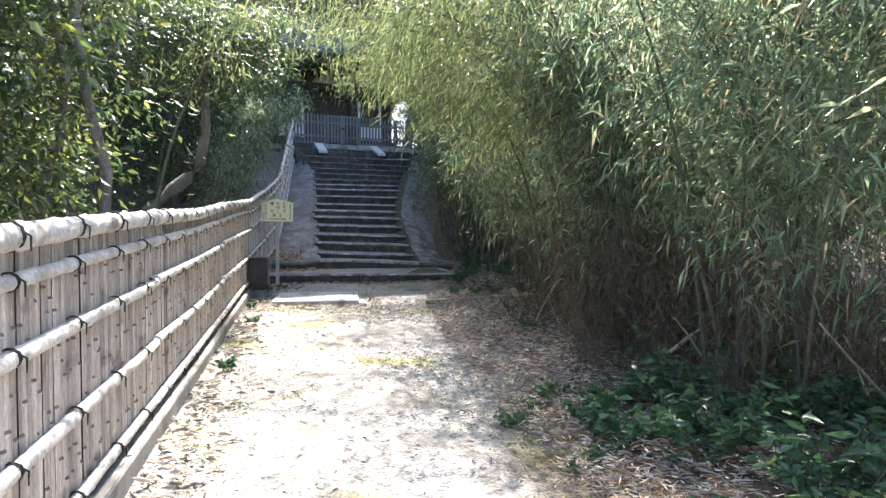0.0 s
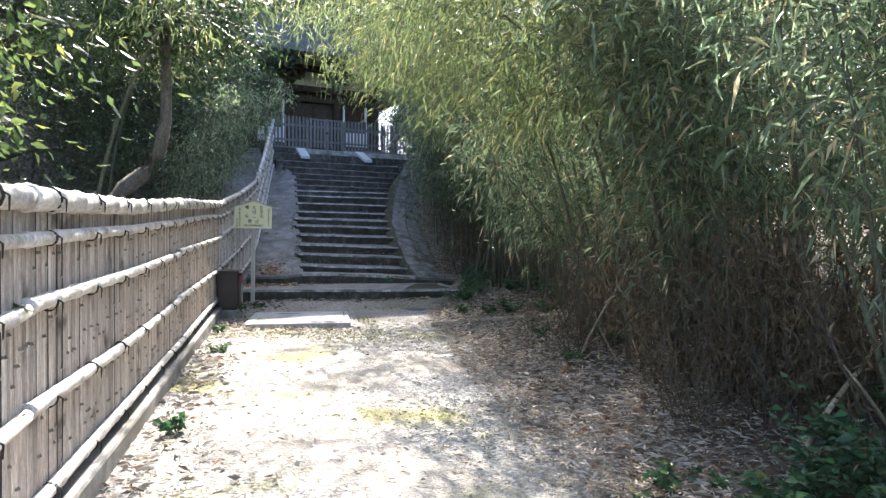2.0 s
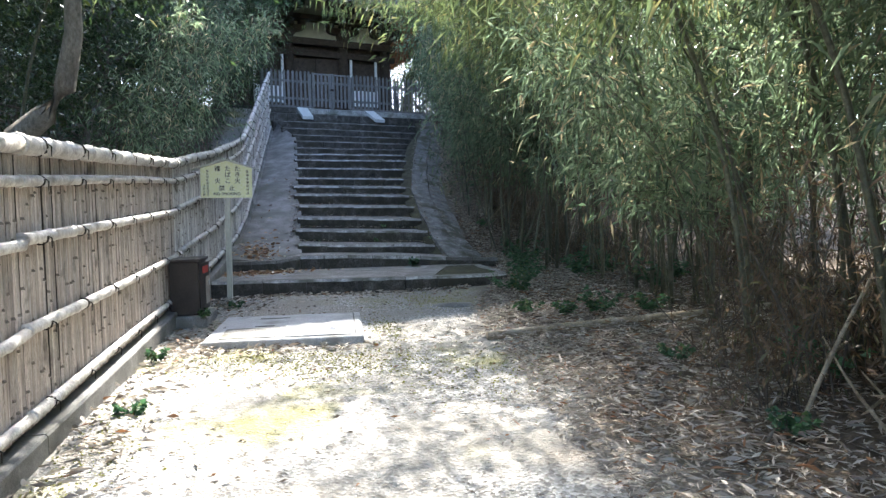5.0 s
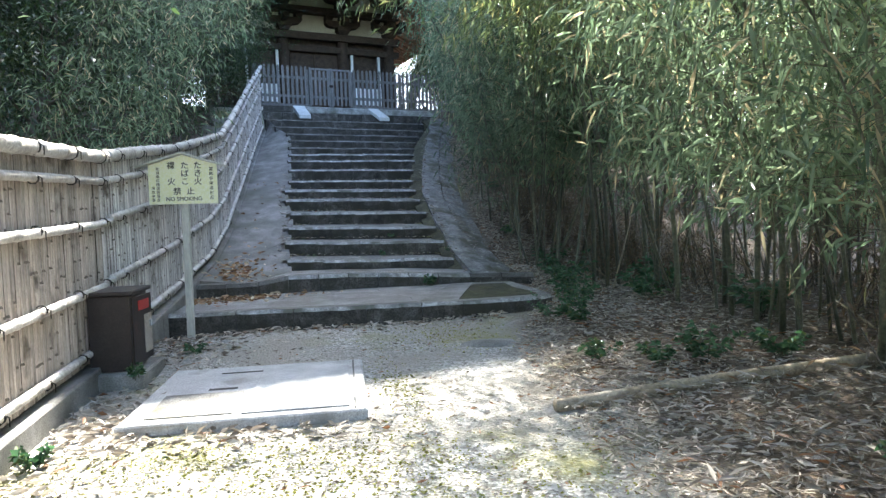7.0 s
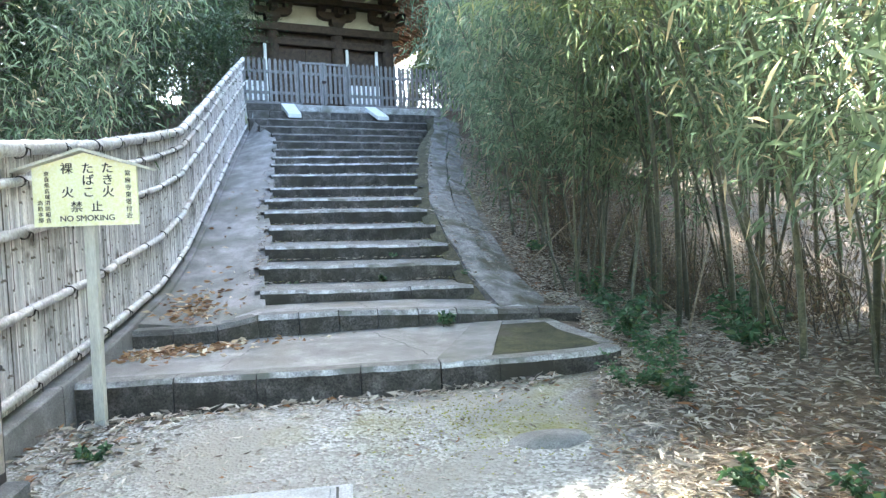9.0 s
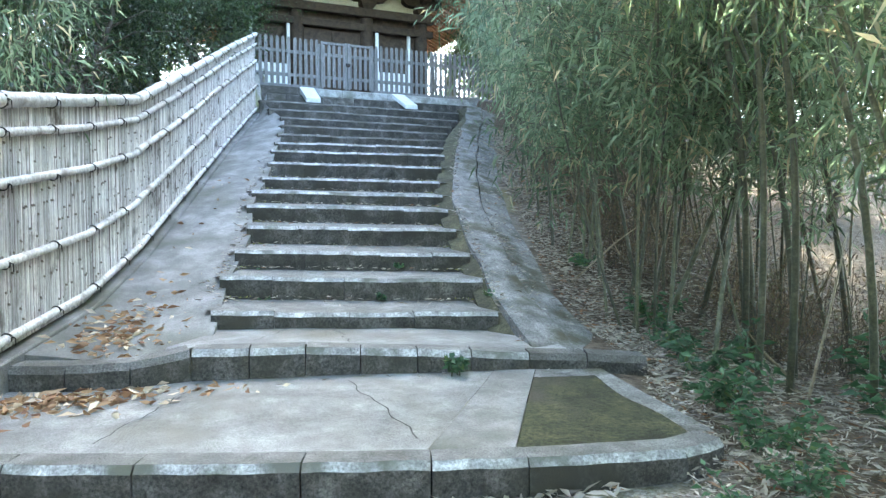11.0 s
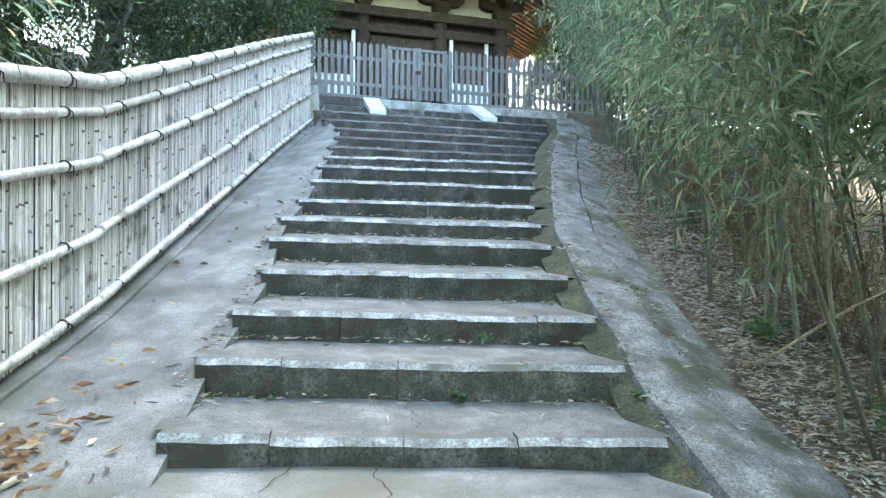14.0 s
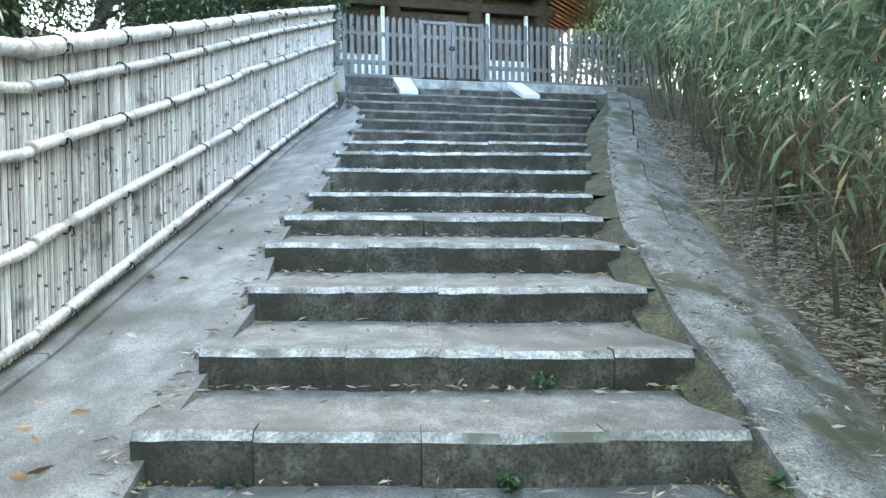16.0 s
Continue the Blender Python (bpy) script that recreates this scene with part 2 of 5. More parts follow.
M_FADED = surface("faded_beige_paint", [(0.3, (0.26, 0.22, 0.19)), (0.7, (0.42, 0.37, 0.32))], 7, 0.6, 0.1, 60, second=(0.14, 0.08, 0.06), second_scale=6, second_cut=(0.58, 0.7), grit=0.3)
M_INK = surface("black_paint", [(0.3, (0.02, 0.02, 0.018)), (0.7, (0.035, 0.034, 0.03))], 20, 0.6, 0.0)
M_BOX = surface("dark_brown_metal", [(0.3, (0.014, 0.010, 0.010)), (0.7, (0.030, 0.022, 0.021))], 9, 0.4, 0.1, 80, second=(0.12, 0.05, 0.035), second_scale=3, second_cut=(0.62, 0.75))
M_RED = surface("red_paint", [(0.3, (0.35, 0.03, 0.03)), (0.7, (0.45, 0.05, 0.04))], 9, 0.5, 0.1)
M_LEAF_B = leaf_material("bamboo_leaf", (0.075, 0.115, 0.07), (0.225, 0.29, 0.185), (0.42, 0.36, 0.23), 0.55, 0.25, 0.13)
M_LEAF_T = leaf_material("camellia_leaf", (0.018, 0.04, 0.018), (0.05, 0.085, 0.032), (0.10, 0.13, 0.04), 0.22, 0.28)
M_LEAF_D = leaf_material("dry_hanging_leaf", (0.06, 0.042, 0.03), (0.17, 0.12, 0.075), (0.12, 0.12, 0.06), 0.3, 0.6, 0.25)
M_LEAF_Y = leaf_material("bright_leaf", (0.10, 0.14, 0.06), (0.19, 0.235, 0.11), (0.32, 0.30, 0.14), 0.42, 0.35)
M_LEAF_G = leaf_material("glossy_leaf", (0.04, 0.07, 0.03), (0.10, 0.14, 0.055), (0.20, 0.22, 0.07), 0.35, 0.24, 0.15)
M_LEAF_U = leaf_material("undergrowth_leaf", (0.03, 0.075, 0.035), (0.075, 0.155, 0.075), (0.13, 0.18, 0.07), 0.3, 0.4)
M_LITTER = leaf_material("fallen_leaf", (0.12, 0.095, 0.075), (0.50, 0.445, 0.375), (0.28, 0.14, 0.07), 0.1, 0.7, 0.08)
M_LITTER_O = leaf_material("orange_fallen_leaf", (0.13, 0.062, 0.034), (0.33, 0.20, 0.11), (0.50, 0.42, 0.31), 0.1, 0.7, 0.3)


# ---- mesh helpers ----
class MB:
    """Collects vertices and faces for one mesh."""

    def __init__(self):
        self.v, self.f = [], []

    def add(self, verts, faces):
        o = len(self.v)
        self.v.extend(tuple(p) for p in verts)
        self.f.extend(tuple(i + o for i in q) for q in faces)
        return self

    def box(self, lo, hi, m=None, c=0.0):
        (a, b, d), (e, f, g) = lo, hi
        if c:
            vs = []
            for z, k in ((d, c), (d + c, 0), (g - c, 0), (g, c)):
                vs += [(a + k, b + k, z), (e - k, b + k, z), (e - k, f - k, z), (a + k, f - k, z)]
            fs = [(3, 2, 1, 0), (12, 13, 14, 15)]
            for r in range(3):
                for k in range(4):
                    fs.append((r * 4 + k, r * 4 + (k + 1) % 4, r * 4 + 4 + (k + 1) % 4, r * 4 + 4 + k))
        else:
            vs = [(a, b, d), (e, b, d), (e, f, d), (a, f, d), (a, b, g), (e, b, g), (e, f, g), (a, f, g)]
            fs = [(3, 2, 1, 0), (4, 5, 6, 7), (0, 1, 5, 4), (1, 2, 6, 5), (2, 3, 7, 6), (3, 0, 4, 7)]
        if m is not None:
            vs = [m @ Vector(p) for p in vs]
        return self.add(vs, fs)

    def tube(self, pts, radii, n=8, cap=True):
        pts = [Vector(p) for p in pts]
        vs, fs = [], []
        ref = Vector((0.31, 0.17, 0.93))
        for i, p in enumerate(pts):
            t = (pts[min(i + 1, len(pts) - 1)] - pts[max(i - 1, 0)]).normalized()
            r = ref if abs(t.dot(ref.normalized())) < 0.9 else Vector((1, 0, 0))
            u = t.cross(r).normalized()
            w = t.cross(u)
            for k in range(n):
                a = 2 * math.pi * k / n
                vs.append(p + (u * math.cos(a) + w * math.sin(a)) * radii[i])
        for i in range(len(pts) - 1):
            for k in range(n):
                a, b = i * n + k, i * n + (k + 1) % n
                fs.append((a, b, b + n, a + n))
        if cap:
            fs.append(tuple(range(n))[::-1])
            fs.append(tuple(range((len(pts) - 1) * n, len(pts) * n)))
        return self.add(vs, fs)

    def mesh(self, name):
        me = bpy.data.meshes.new(name)
        me.from_pydata(self.v, [], self.f)
        me.update()
        return me


def part(name, mb, material, parent=None, label="", smooth=False):
    me = mb if isinstance(mb, bpy.types.Mesh) else mb.mesh(name)
    if material and not me.materials:
        me.materials.append(material)
    if smooth and not isinstance(mb, bpy.types.Mesh):
        me.polygons.foreach_set("use_smooth", [True] * len(me.polygons))
    ob = new(name, me)
    if parent:
        ob.parent = parent
    if label:
        ob["label"] = label
    return ob


def thing(name, label, category, group="", kind="", m=None):
    ob = new(name)
    ob.empty_display_size = 0.2
    if m is not None:
        ob.matrix_basis = m
    return tagged(ob, label, category, group, kind)


RNG = np.random.default_rng(7)


def leaf_mesh(name, P, D, length, width, material, droop=0.15, flat=0.0):
    """Folded diamond leaves at points P along directions D."""
    n = len(P)
    D = D / np.linalg.norm(D, axis=1)[:, None]
    R = RNG.normal(size=(n, 3))
    R[:, 2] += flat * 3.0
    U = np.cross(D, R)
    U /= np.linalg.norm(U, axis=1)[:, None] + 1e-9
    W = np.cross(D, U)
    length = np.broadcast_to(length, n)[:, None]
    width = np.broadcast_to(width, n)[:, None]
    mid = P + D * length * 0.42
    tip = P + D * length
    tip[:, 2] -= droop * length[:, 0]
    up = W * width * 0.35
    V = np.stack([P, mid + U * width * 0.5 + up, tip, mid - U * width * 0.5 + up], 1).reshape(-1, 3)
    base = (np.arange(n) * 4)[:, None]
    T = np.concatenate([base + [0, 1, 2], base + [0, 2, 3]], 1).reshape(-1, 3)
    me = bpy.data.meshes.new(name)
    me.vertices.add(len(V))
    me.vertices.foreach_set("co", V.astype(np.float32).ravel())
    me.loops.add(T.size)
    me.loops.foreach_set("vertex_index", T.astype(np.int32).ravel())
    me.polygons.add(len(T))
    me.polygons.foreach_set("loop_start", np.arange(0, T.size, 3, dtype=np.int32))
    me.update(calc_edges=True)
    me.materials.append(material)
    return me


def interp(x, xs, ys):
    return float(np.interp(x, xs, ys))


def wob(x, y, z=0.0, s=1.0):
    return noise.noise(Vector((x * s, y * s, z * s)))


# ---- the plan ----
def nosing(y):
    return 0.86 + 0.3455 * (y - 16.59)


FENCE_Y = [-3.0, 3.3, 6.4, 8.2, 11.0, 12.4, 14.5, 16.3, 17.4, 19.0, 22.0, 25.0, 26.9]
FENCE_X = [-1.0, -0.88, -0.82, -0.78, -0.71, -0.65, -0.47, -0.29, -0.18, -0.08, 0.09, 0.26, 0.30]
FENCE_B = [0.02, 0.12, 0.12, 0.15, 0.20, 0.24, 0.44, 0.70, 1.02, 1.57, 2.61, 3.58, 4.2]
FENCE_T = [1.10, 1.38, 1.48, 1.58, 1.72, 1.78, 2.05, 2.35, 2.56, 3.12, 4.20, 5.25, 5.85]


def fx(y):
    return interp(y, FENCE_Y, FENCE_X)


def fbase(y):
    return interp(y, FENCE_Y, FENCE_B)


def ftop(y):
    return interp(y, FENCE_Y, FENCE_T)


def path_z(y):
    return interp(y, [-6, 0, 8, 12, 13.4, 14.0], [0.0, 0.0, 0.05, 0.09, 0.17, 0.19])


def ground_z(x, y):
    """Height of the earth: a nearly level path, a slope under the stairs and beside them."""
    if y < 13.4:
        low = path_z(y)
    elif y < 16.2:
        low = 0.17 + (y - 13.4) * 0.10
    else:
        low = min(0.45 + 0.35 * (y - 16.2), 4.5)
    stairs = fx(y) - 0.1 < x < interp(y, [14, 17, 19, 20.4, 22.5, 25, 30], [3.3, 3.65, 3.72, 4.0, 4.55, 5.2, 6])
    if y > 13.4 and stairs:
        low -= 0.40 * min(1, (y - 13.4) / 0.3)
    elif y > 13.4 and x > 0:
        edge = interp(y, [14, 17, 19, 20.4, 22.5, 25, 30], [3.3, 3.65, 3.72, 4.0, 4.55, 5.2, 6])
        low -= 0.10 * min(3.0, x - edge) * min(1, (y - 13.4) / 2)
    if x < -1.0:
        low += min(1.6, (-1.0 - x) * 0.25)
    if x > 2.4 and y < 13.4:
        low += 0.05 * min(6, x - 2.4)
    low += 0.03 * wob(x, y, 0, 0.9) + 0.012 * wob(x, y, 3, 4.0)
    far = max(0.0, max(abs(x - 2), abs(y - 14)) - 40)
    return low if far == 0 else low * max(0, 1 - far / 60)


def ground_top(x, y):
    return ground_z(x, y)


def build_ground():
    def axis(lo, hi, step, far):
        a = list(np.arange(lo, hi + 0.001, step))
        d, out = step, []
        v = hi
        while v < far:
            d *= 1.6
            v += d
            out.append(v)
        v, d, back = lo, step, []
        while v > -far:
            d *= 1.6
            v -= d
            back.append(v)
        return back[::-1] + a + out

    xs, ys = axis(-5, 9, 0.14, 900), axis(-3, 31, 0.16, 900)
    mb = MB()
    mb.v = [(x, y, ground_z(x, y)) for y in ys for x in xs]
    w = len(xs)
    mb.f = [(j * w + i, j * w + i + 1, (j + 1) * w + i + 1, (j + 1) * w + i) for j in range(len(ys) - 1) for i in range(w - 1)]
    tagged(part("ground", mb, M_GROUND, smooth=True), "dappled gravel path with moss and bare leaf mould", "ground", kind="structure")


build_ground()

# ---- kerbs, landing, stairs ----
STEP_Y = [15.94, 16.59, 17.17, 17.84, 18.52, 19.09, 19.68, 20.44, 21.15, 21.68, 22.24, 22.92, 23.58, 24.36, 25.24]
STEP_L = [0.72, 0.70, 0.76, 0.80, 0.74, 0.74, 0.82, 0.84, 0.84, 0.86, 0.88, 0.90, 0.86, 0.60, 0.36]
STEP_R = [3.00, 3.03, 3.04, 3.04, 3.08, 3.12, 3.19, 3.37, 3.55, 3.65, 3.79, 3.97, 4.20, 4.50, 4.82]


def step_turn(i):
    return math.tan(radians(2.5 + 10.3 * min(1, i / 13)))


def step_tilt(i):
    return 0.04 * max(0, 1 - i / 8)


def step_point(i, x, back=0.0, dz=0.0):
    return (x, STEP_Y[i] + step_turn(i) * (x - 2.2) + back, nosing(STEP_Y[i]) - step_tilt(i) * (x - 2.2) + dz)


def block(pa, pb, depth_dir, depth, height, seed, chamfer=0.022, old=False):
    """A worn stone block whose upper front edge runs from pa to pb."""
    mb = MB()
    pa, pb = Vector(pa), Vector(pb)
    dd = Vector((*depth_dir, 0)).normalized()
    n = 7
    rows = []
    for k in range(n):
        p = pa.lerp(pb, k / (n - 1))
        j = 0.008 * wob(p.x * 6, p.y * 6, seed)
        j2 = 0.012 * wob(p.x * 4, p.z * 4, seed + 5)
        rows.append([p + dd * j2 + Vector((0, 0, -height)), p + dd * (j2 - 0.004) + Vector((0, 0, -chamfer * 1.6 + j)),
                     p + dd * (chamfer + j2) + Vector((0, 0, j)), p + dd * depth + Vector((0, 0, j * 0.4)), p + dd * depth + Vector((0, 0, -height))])
    vs = [q for r in rows for q in r]
    fs = []
    for k in range(n - 1):
        for a in range(4):
            fs.append((k * 5 + a, (k + 1) * 5 + a, (k + 1) * 5 + a + 1, k * 5 + a + 1))
    fs.append((0, 1, 2, 3, 4))
    fs.append(tuple((n - 1) * 5 + a for a in (4, 3, 2, 1, 0)))
    mb.add(vs, fs)
    me = mb.mesh("stone")
    # Front dark, chamfer pale: skylight on the edge is put into the colour.
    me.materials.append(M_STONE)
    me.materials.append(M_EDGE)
    # The old flag gives top and chamfer the darker tread tone.
    me.materials.append(M_DARKTREAD if old else M_TREAD)
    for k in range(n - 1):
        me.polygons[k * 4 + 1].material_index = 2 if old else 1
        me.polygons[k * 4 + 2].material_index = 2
    return me


def split_run(a, b, lo, hi, rnd):
    cuts, x = [a], a
    while b - x > hi:
        x += rnd.uniform(lo, hi)
        if b - x < lo * 0.6:
            break
        cuts.append(x)
    return cuts + [b]


rs = random.Random(3)
stairs = thing("stairs", "worn dark stone stairs with concrete treads and mossy sides", "stairs", kind="structure")
for i in range(15):
    t = step_turn(i)
    dd = (-t, 1)
    cuts = split_run(STEP_L[i], STEP_R[i], 0.38, 0.75, rs)
    for a, b in zip(cuts[:-1], cuts[1:]):
        jz = rs.uniform(-0.012, 0.006)
        jb = rs.uniform(-0.012, 0.012)
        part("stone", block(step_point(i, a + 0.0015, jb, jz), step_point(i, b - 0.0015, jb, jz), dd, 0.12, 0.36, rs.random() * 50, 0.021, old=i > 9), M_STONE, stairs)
        mb = MB()
    xs = np.linspace(STEP_L[i] - 0.06, STEP_R[i] + 0.16, 14)
    vs = []
    for x in xs:
        f = step_point(i, x, 0.12, -0.012)
        k = step_point(i + 1, x, 0.06) if i < 14 else (x, 27.0 + 0.227 * (x - 2.2), 0)
        for s in (0, 0.5, 1):
            vs.append((x, f[1] + (k[1] - f[1]) * s, f[2] + (0.03 if i < 2 else 0.055) * s + 0.006 * wob(x, f[1] + s, 1, 3)))
    mb.add(vs, [(k * 3 + a, (k + 1) * 3 + a, (k + 1) * 3 + a + 1, k * 3 + a + 1) for k in range(13) for a in range(2)])
    # From the seventh step up the treads take the darker tone.
    part("tread", mb, M_TREAD if i < 6 else M_DARKTREAD, stairs, smooth=True)


def strip(name, left, right, material, parent, n=40, skirt=0.5, m=6, rough=0.012):
    """A sloping slab between two edge curves given as functions of s in 0..1, with a skirt down its sides."""
    mb, vs = MB(), []
    for a in range(n + 1):
        s = a / n
        p, q = Vector(left(s)), Vector(right(s))
        row = [p - Vector((0, 0, skirt))]
        for b in range(m + 1):
            r = p.lerp(q, b / m)
            r.z += rough * wob(r.x, r.y, 2, 2.5)
            row.append(r)
        row.append(q - Vector((0, 0, skirt)))
        vs += row
    w = m + 3
    mb.add(vs, [(a * w + b, a * w + b + 1, (a + 1) * w + b + 1, (a + 1) * w + b) for a in range(n) for b in range(w - 1)])
    mb.f.append(tuple(range(w)))
    mb.f.append(tuple(n * w + b for b in range(w))[::-1])
    return part(name, mb, material, parent, smooth=False)


def stair_left(y):
    return interp(y, STEP_Y, STEP_L)


def stair_right(y):
    return interp(y, STEP_Y, STEP_R)


RAMP_Y = [15.0, 16.25, 16.8, 17.6, 18.7, 20.4, 22.5, 24.5, 26.2]
RAMP_L = [3.05, 3.06, 3.08, 3.12, 3.17, 3.50, 4.02, 4.60, 5.0]
RAMP_R = [3.75, 3.78, 3.80, 3.82, 3.86, 4.18, 4.70, 5.3, 5.7]
ramp_left = thing("ramp_left", "grey smooth concrete slope beside the bamboo fence", "ramp", kind="structure")


def rl(s, side):
    y = 15.2 + (26.3 - 15.2) * s
    foot = max(0, 1 - (y - 15.2) / 1.2)
    z = nosing(y) - 0.025 + foot * 0.05
    if side == 0:
        return (fx(y) + 0.10, y, max(fbase(y) + 0.02, 0.56) - 0.03)
    x = stair_left(y) + 0.05
    return (x, y - 0.2 * max(0, min(1, (y - 17) / 8)), z)


strip("slope", lambda s: rl(s, 0), lambda s: rl(s, 1), M_CONC, ramp_left)
ramp_right = thing("ramp_right", "cracked grey concrete slope edging the stairs", "ramp", kind="structure")


def rr(s, k):
    y = 15.1 + (26.0 - 15.1) * s
    foot = max(0, 1 - (y - 15.1) / 1.3)
    a, b = interp(y, RAMP_Y, RAMP_L) + 0.05 * wob(y, 1, 7, 1.6), interp(y, RAMP_Y, RAMP_R) + 0.10 * wob(y, 2, 9, 1.1)
    z = nosing(y) - 0.06 + foot * 0.12 + 0.02 * wob(y, 5, 5, 2)
    return [(a, y, z + 0.0), (a + (b - a) * 0.5, y, z - 0.05), (a + (b - a) * 0.53, y, z - 0.085), (b, y, z - 0.20)][k]


strip("inner_slope", lambda s: rr(s, 0), lambda s: rr(s, 1), M_RAMP, ramp_right, 70, rough=0.03)
strip("outer_slope", lambda s: rr(s, 2), lambda s: rr(s, 3), M_RAMP, ramp_right, 70, rough=0.03)
strip("mossy_fill", lambda s: (stair_right(15.6 + 10.4 * s) - 0.1, 15.6 + 10.4 * s, nosing(15.6 + 10.4 * s) - 0.17), lambda s: (interp(15.6 + 10.4 * s, RAMP_Y, RAMP_L) + 0.02, 15.6 + 10.4 * s, nosing(15.6 + 10.4 * s) - 0.10), M_MOSS, ramp_right)

# upper kerb in front of the first stone step, and the lower kerb at the end of the path
K_X = [-0.36, 0.02, 0.40, 0.72, 1.44, 2.5, 2.95, 3.35, 3.75]
K_Y = [15.02, 14.95, 14.98, 15.08, 15.08, 15.02, 14.98, 14.93, 14.84]
K_Z = [0.50, 0.50, 0.50, 0.55, 0.54, 0.49, 0.46, 0.45, 0.43]
kerb_upper = thing("kerb_upper", "row of worn dark kerb stones with pale top edges", "kerb", kind="structure")
cuts = [-0.36, 0.02, 0.38, 0.72, 1.08, 1.44, 1.80, 2.18, 2.55, 2.95, 3.35, 3.75]
for a, b in zip(cuts[:-1], cuts[1:]):
    pa = (a + 0.004, interp(a, K_X, K_Y), interp(a, K_X, K_Z))
    pb = (b - 0.004, interp(b, K_X, K_Y), interp(b, K_X, K_Z))
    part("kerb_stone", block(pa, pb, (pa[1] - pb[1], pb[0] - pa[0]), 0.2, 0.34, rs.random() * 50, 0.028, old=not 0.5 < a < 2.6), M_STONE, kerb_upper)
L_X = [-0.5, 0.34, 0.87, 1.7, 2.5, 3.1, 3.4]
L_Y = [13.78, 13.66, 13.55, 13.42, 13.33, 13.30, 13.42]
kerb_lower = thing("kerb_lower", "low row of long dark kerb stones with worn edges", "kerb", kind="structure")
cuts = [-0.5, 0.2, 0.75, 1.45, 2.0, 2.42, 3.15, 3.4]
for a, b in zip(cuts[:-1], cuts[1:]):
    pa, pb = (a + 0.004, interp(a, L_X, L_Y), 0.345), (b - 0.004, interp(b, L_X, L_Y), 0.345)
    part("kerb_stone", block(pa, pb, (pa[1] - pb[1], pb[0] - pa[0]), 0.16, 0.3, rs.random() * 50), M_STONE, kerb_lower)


def surf_between(xs, y0, y1, z, mat, name, parent, n=8):
    mb, vs = MB(), []
    for x in xs:
        for k in range(n + 1):
            s = k / n
            y = y0(x) + (y1(x) - y0(x)) * s
            vs.append((x, y, z(x, s) + 0.008 * wob(x, y, 4, 2)))
    w = n + 1
    mb.add(vs, [(i * w + k, (i + 1) * w + k, (i + 1) * w + k + 1, i * w + k + 1) for i in range(len(xs) - 1) for k in range(n)])
    return part(name, mb, mat, parent, smooth=True)


def up_y(x):
    return interp(x, K_X, K_Y)


def lo_y(x):
    return interp(x, L_X, L_Y)


landing = thing("landing", "damp grey concrete landing with a mossy corner", "landing", kind="structure")


def landing_piece(name, left, right, s0, s1, dz, mat, n=12):
    """A piece of the landing between two slanting joints; s runs from the lower kerb to the upper one."""
    mb, vs = MB(), []
    for i in range(n + 1):
        q = s0 + (s1 - s0) * i / n
        for k in range(n + 1):
            x = left(q) + (right(q) - left(q)) * k / n
            y0, y1 = lo_y(x) + 0.15, up_y(x) + 0.03
            y_ = y0 + (y1 - y0) * q
            vs.append((x, y_, 0.335 + 0.012 * q + dz + 0.006 * wob(x, y_, 4, 2)))
    w = n + 1
    mb.add(vs, [(i * w + k, i * w + k + 1, (i + 1) * w + k + 1, (i + 1) * w + k) for i in range(n) for k in range(n)])
    return part(name, mb, mat, landing, smooth=True)


def joint_a(q):
    return 2.0 + 0.72 * q


def joint_b(q):
    return 2.40 + 0.60 * q


def joint_c(q):
    return 3.30 + 0.02 * math.sin(9 * q)


landing_piece("concrete", lambda q: -0.5, lambda q: joint_a(q) - 0.006, 0, 1, 0, M_LANDING, 18)
landing_piece("patch", joint_a, joint_b, 0, 1, 0.004, M_CONC)
landing_piece("moss", lambda q: joint_b(q) + 0.004, joint_c, 0, 0.84, 0.002, M_MOSSGREEN)
landing_piece("rim", lambda q: joint_b(q) + 0.004, lambda q: 3.44, 0.84, 1, 0.004, M_RAMP)
landing_piece("rim", joint_c, lambda q: 3.44, 0, 0.84, 0.004, M_RAMP)


def crack(pts, width, z):
    """A thin dark open crack running over a level surface."""
    mb, vs = MB(), []
    for k, (x, y) in enumerate(pts):
        w = width * (0.4 + 0.6 * abs(math.sin(k * 1.7 + 1)))
        vs += [(x - w, y, z(x, y)), (x + w, y + w * 0.5, z(x, y))]
    mb.add(vs, [(2 * k, 2 * k + 1, 2 * k + 3, 2 * k + 2) for k in range(len(pts) - 1)])
    part("crack", mb, M_INK, landing, "dark crack in the concrete")


for x0, y0, x1, y1 in ((1.75, 15.3, 1.62, 15.95), (1.1, 15.35, 1.3, 15.9), (2.0, 13.7, 1.7, 14.9), (1.85, 16.05, 1.78, 16.55), (0.5, 13.9, 0.75, 14.8)):
    n = 14
    line = [(x0 + (x1 - x0) * k / n + 0.05 * wob(k * 0.9, x0, 2, 0.6), y0 + (y1 - y0) * k / n) for k in range(n + 1)]
    crack(line, 0.005, lambda x, y: (0.345 + 0.008 * (y - 13.5) if y < 15 else interp(x, K_X, K_Z) + 0.004 if y < 16 else 0.635 - 0.035 * (x - 2.2) + 0.012))
surf_between(np.linspace(0.5, 3.3, 14), lambda x: up_y(x) + 0.19, lambda x: STEP_Y[0] + step_turn(0) * (x - 2.2) + 0.05, lambda x, s: interp(x, K_X, K_Z) - 0.012 + 0.01 * s, M_LANDING, "tread", landing)

# ---- bamboo fence ----
fence = thing("bamboo_fence", "tall weathered split-bamboo fence with horizontal poles tied in black rope", "fence")


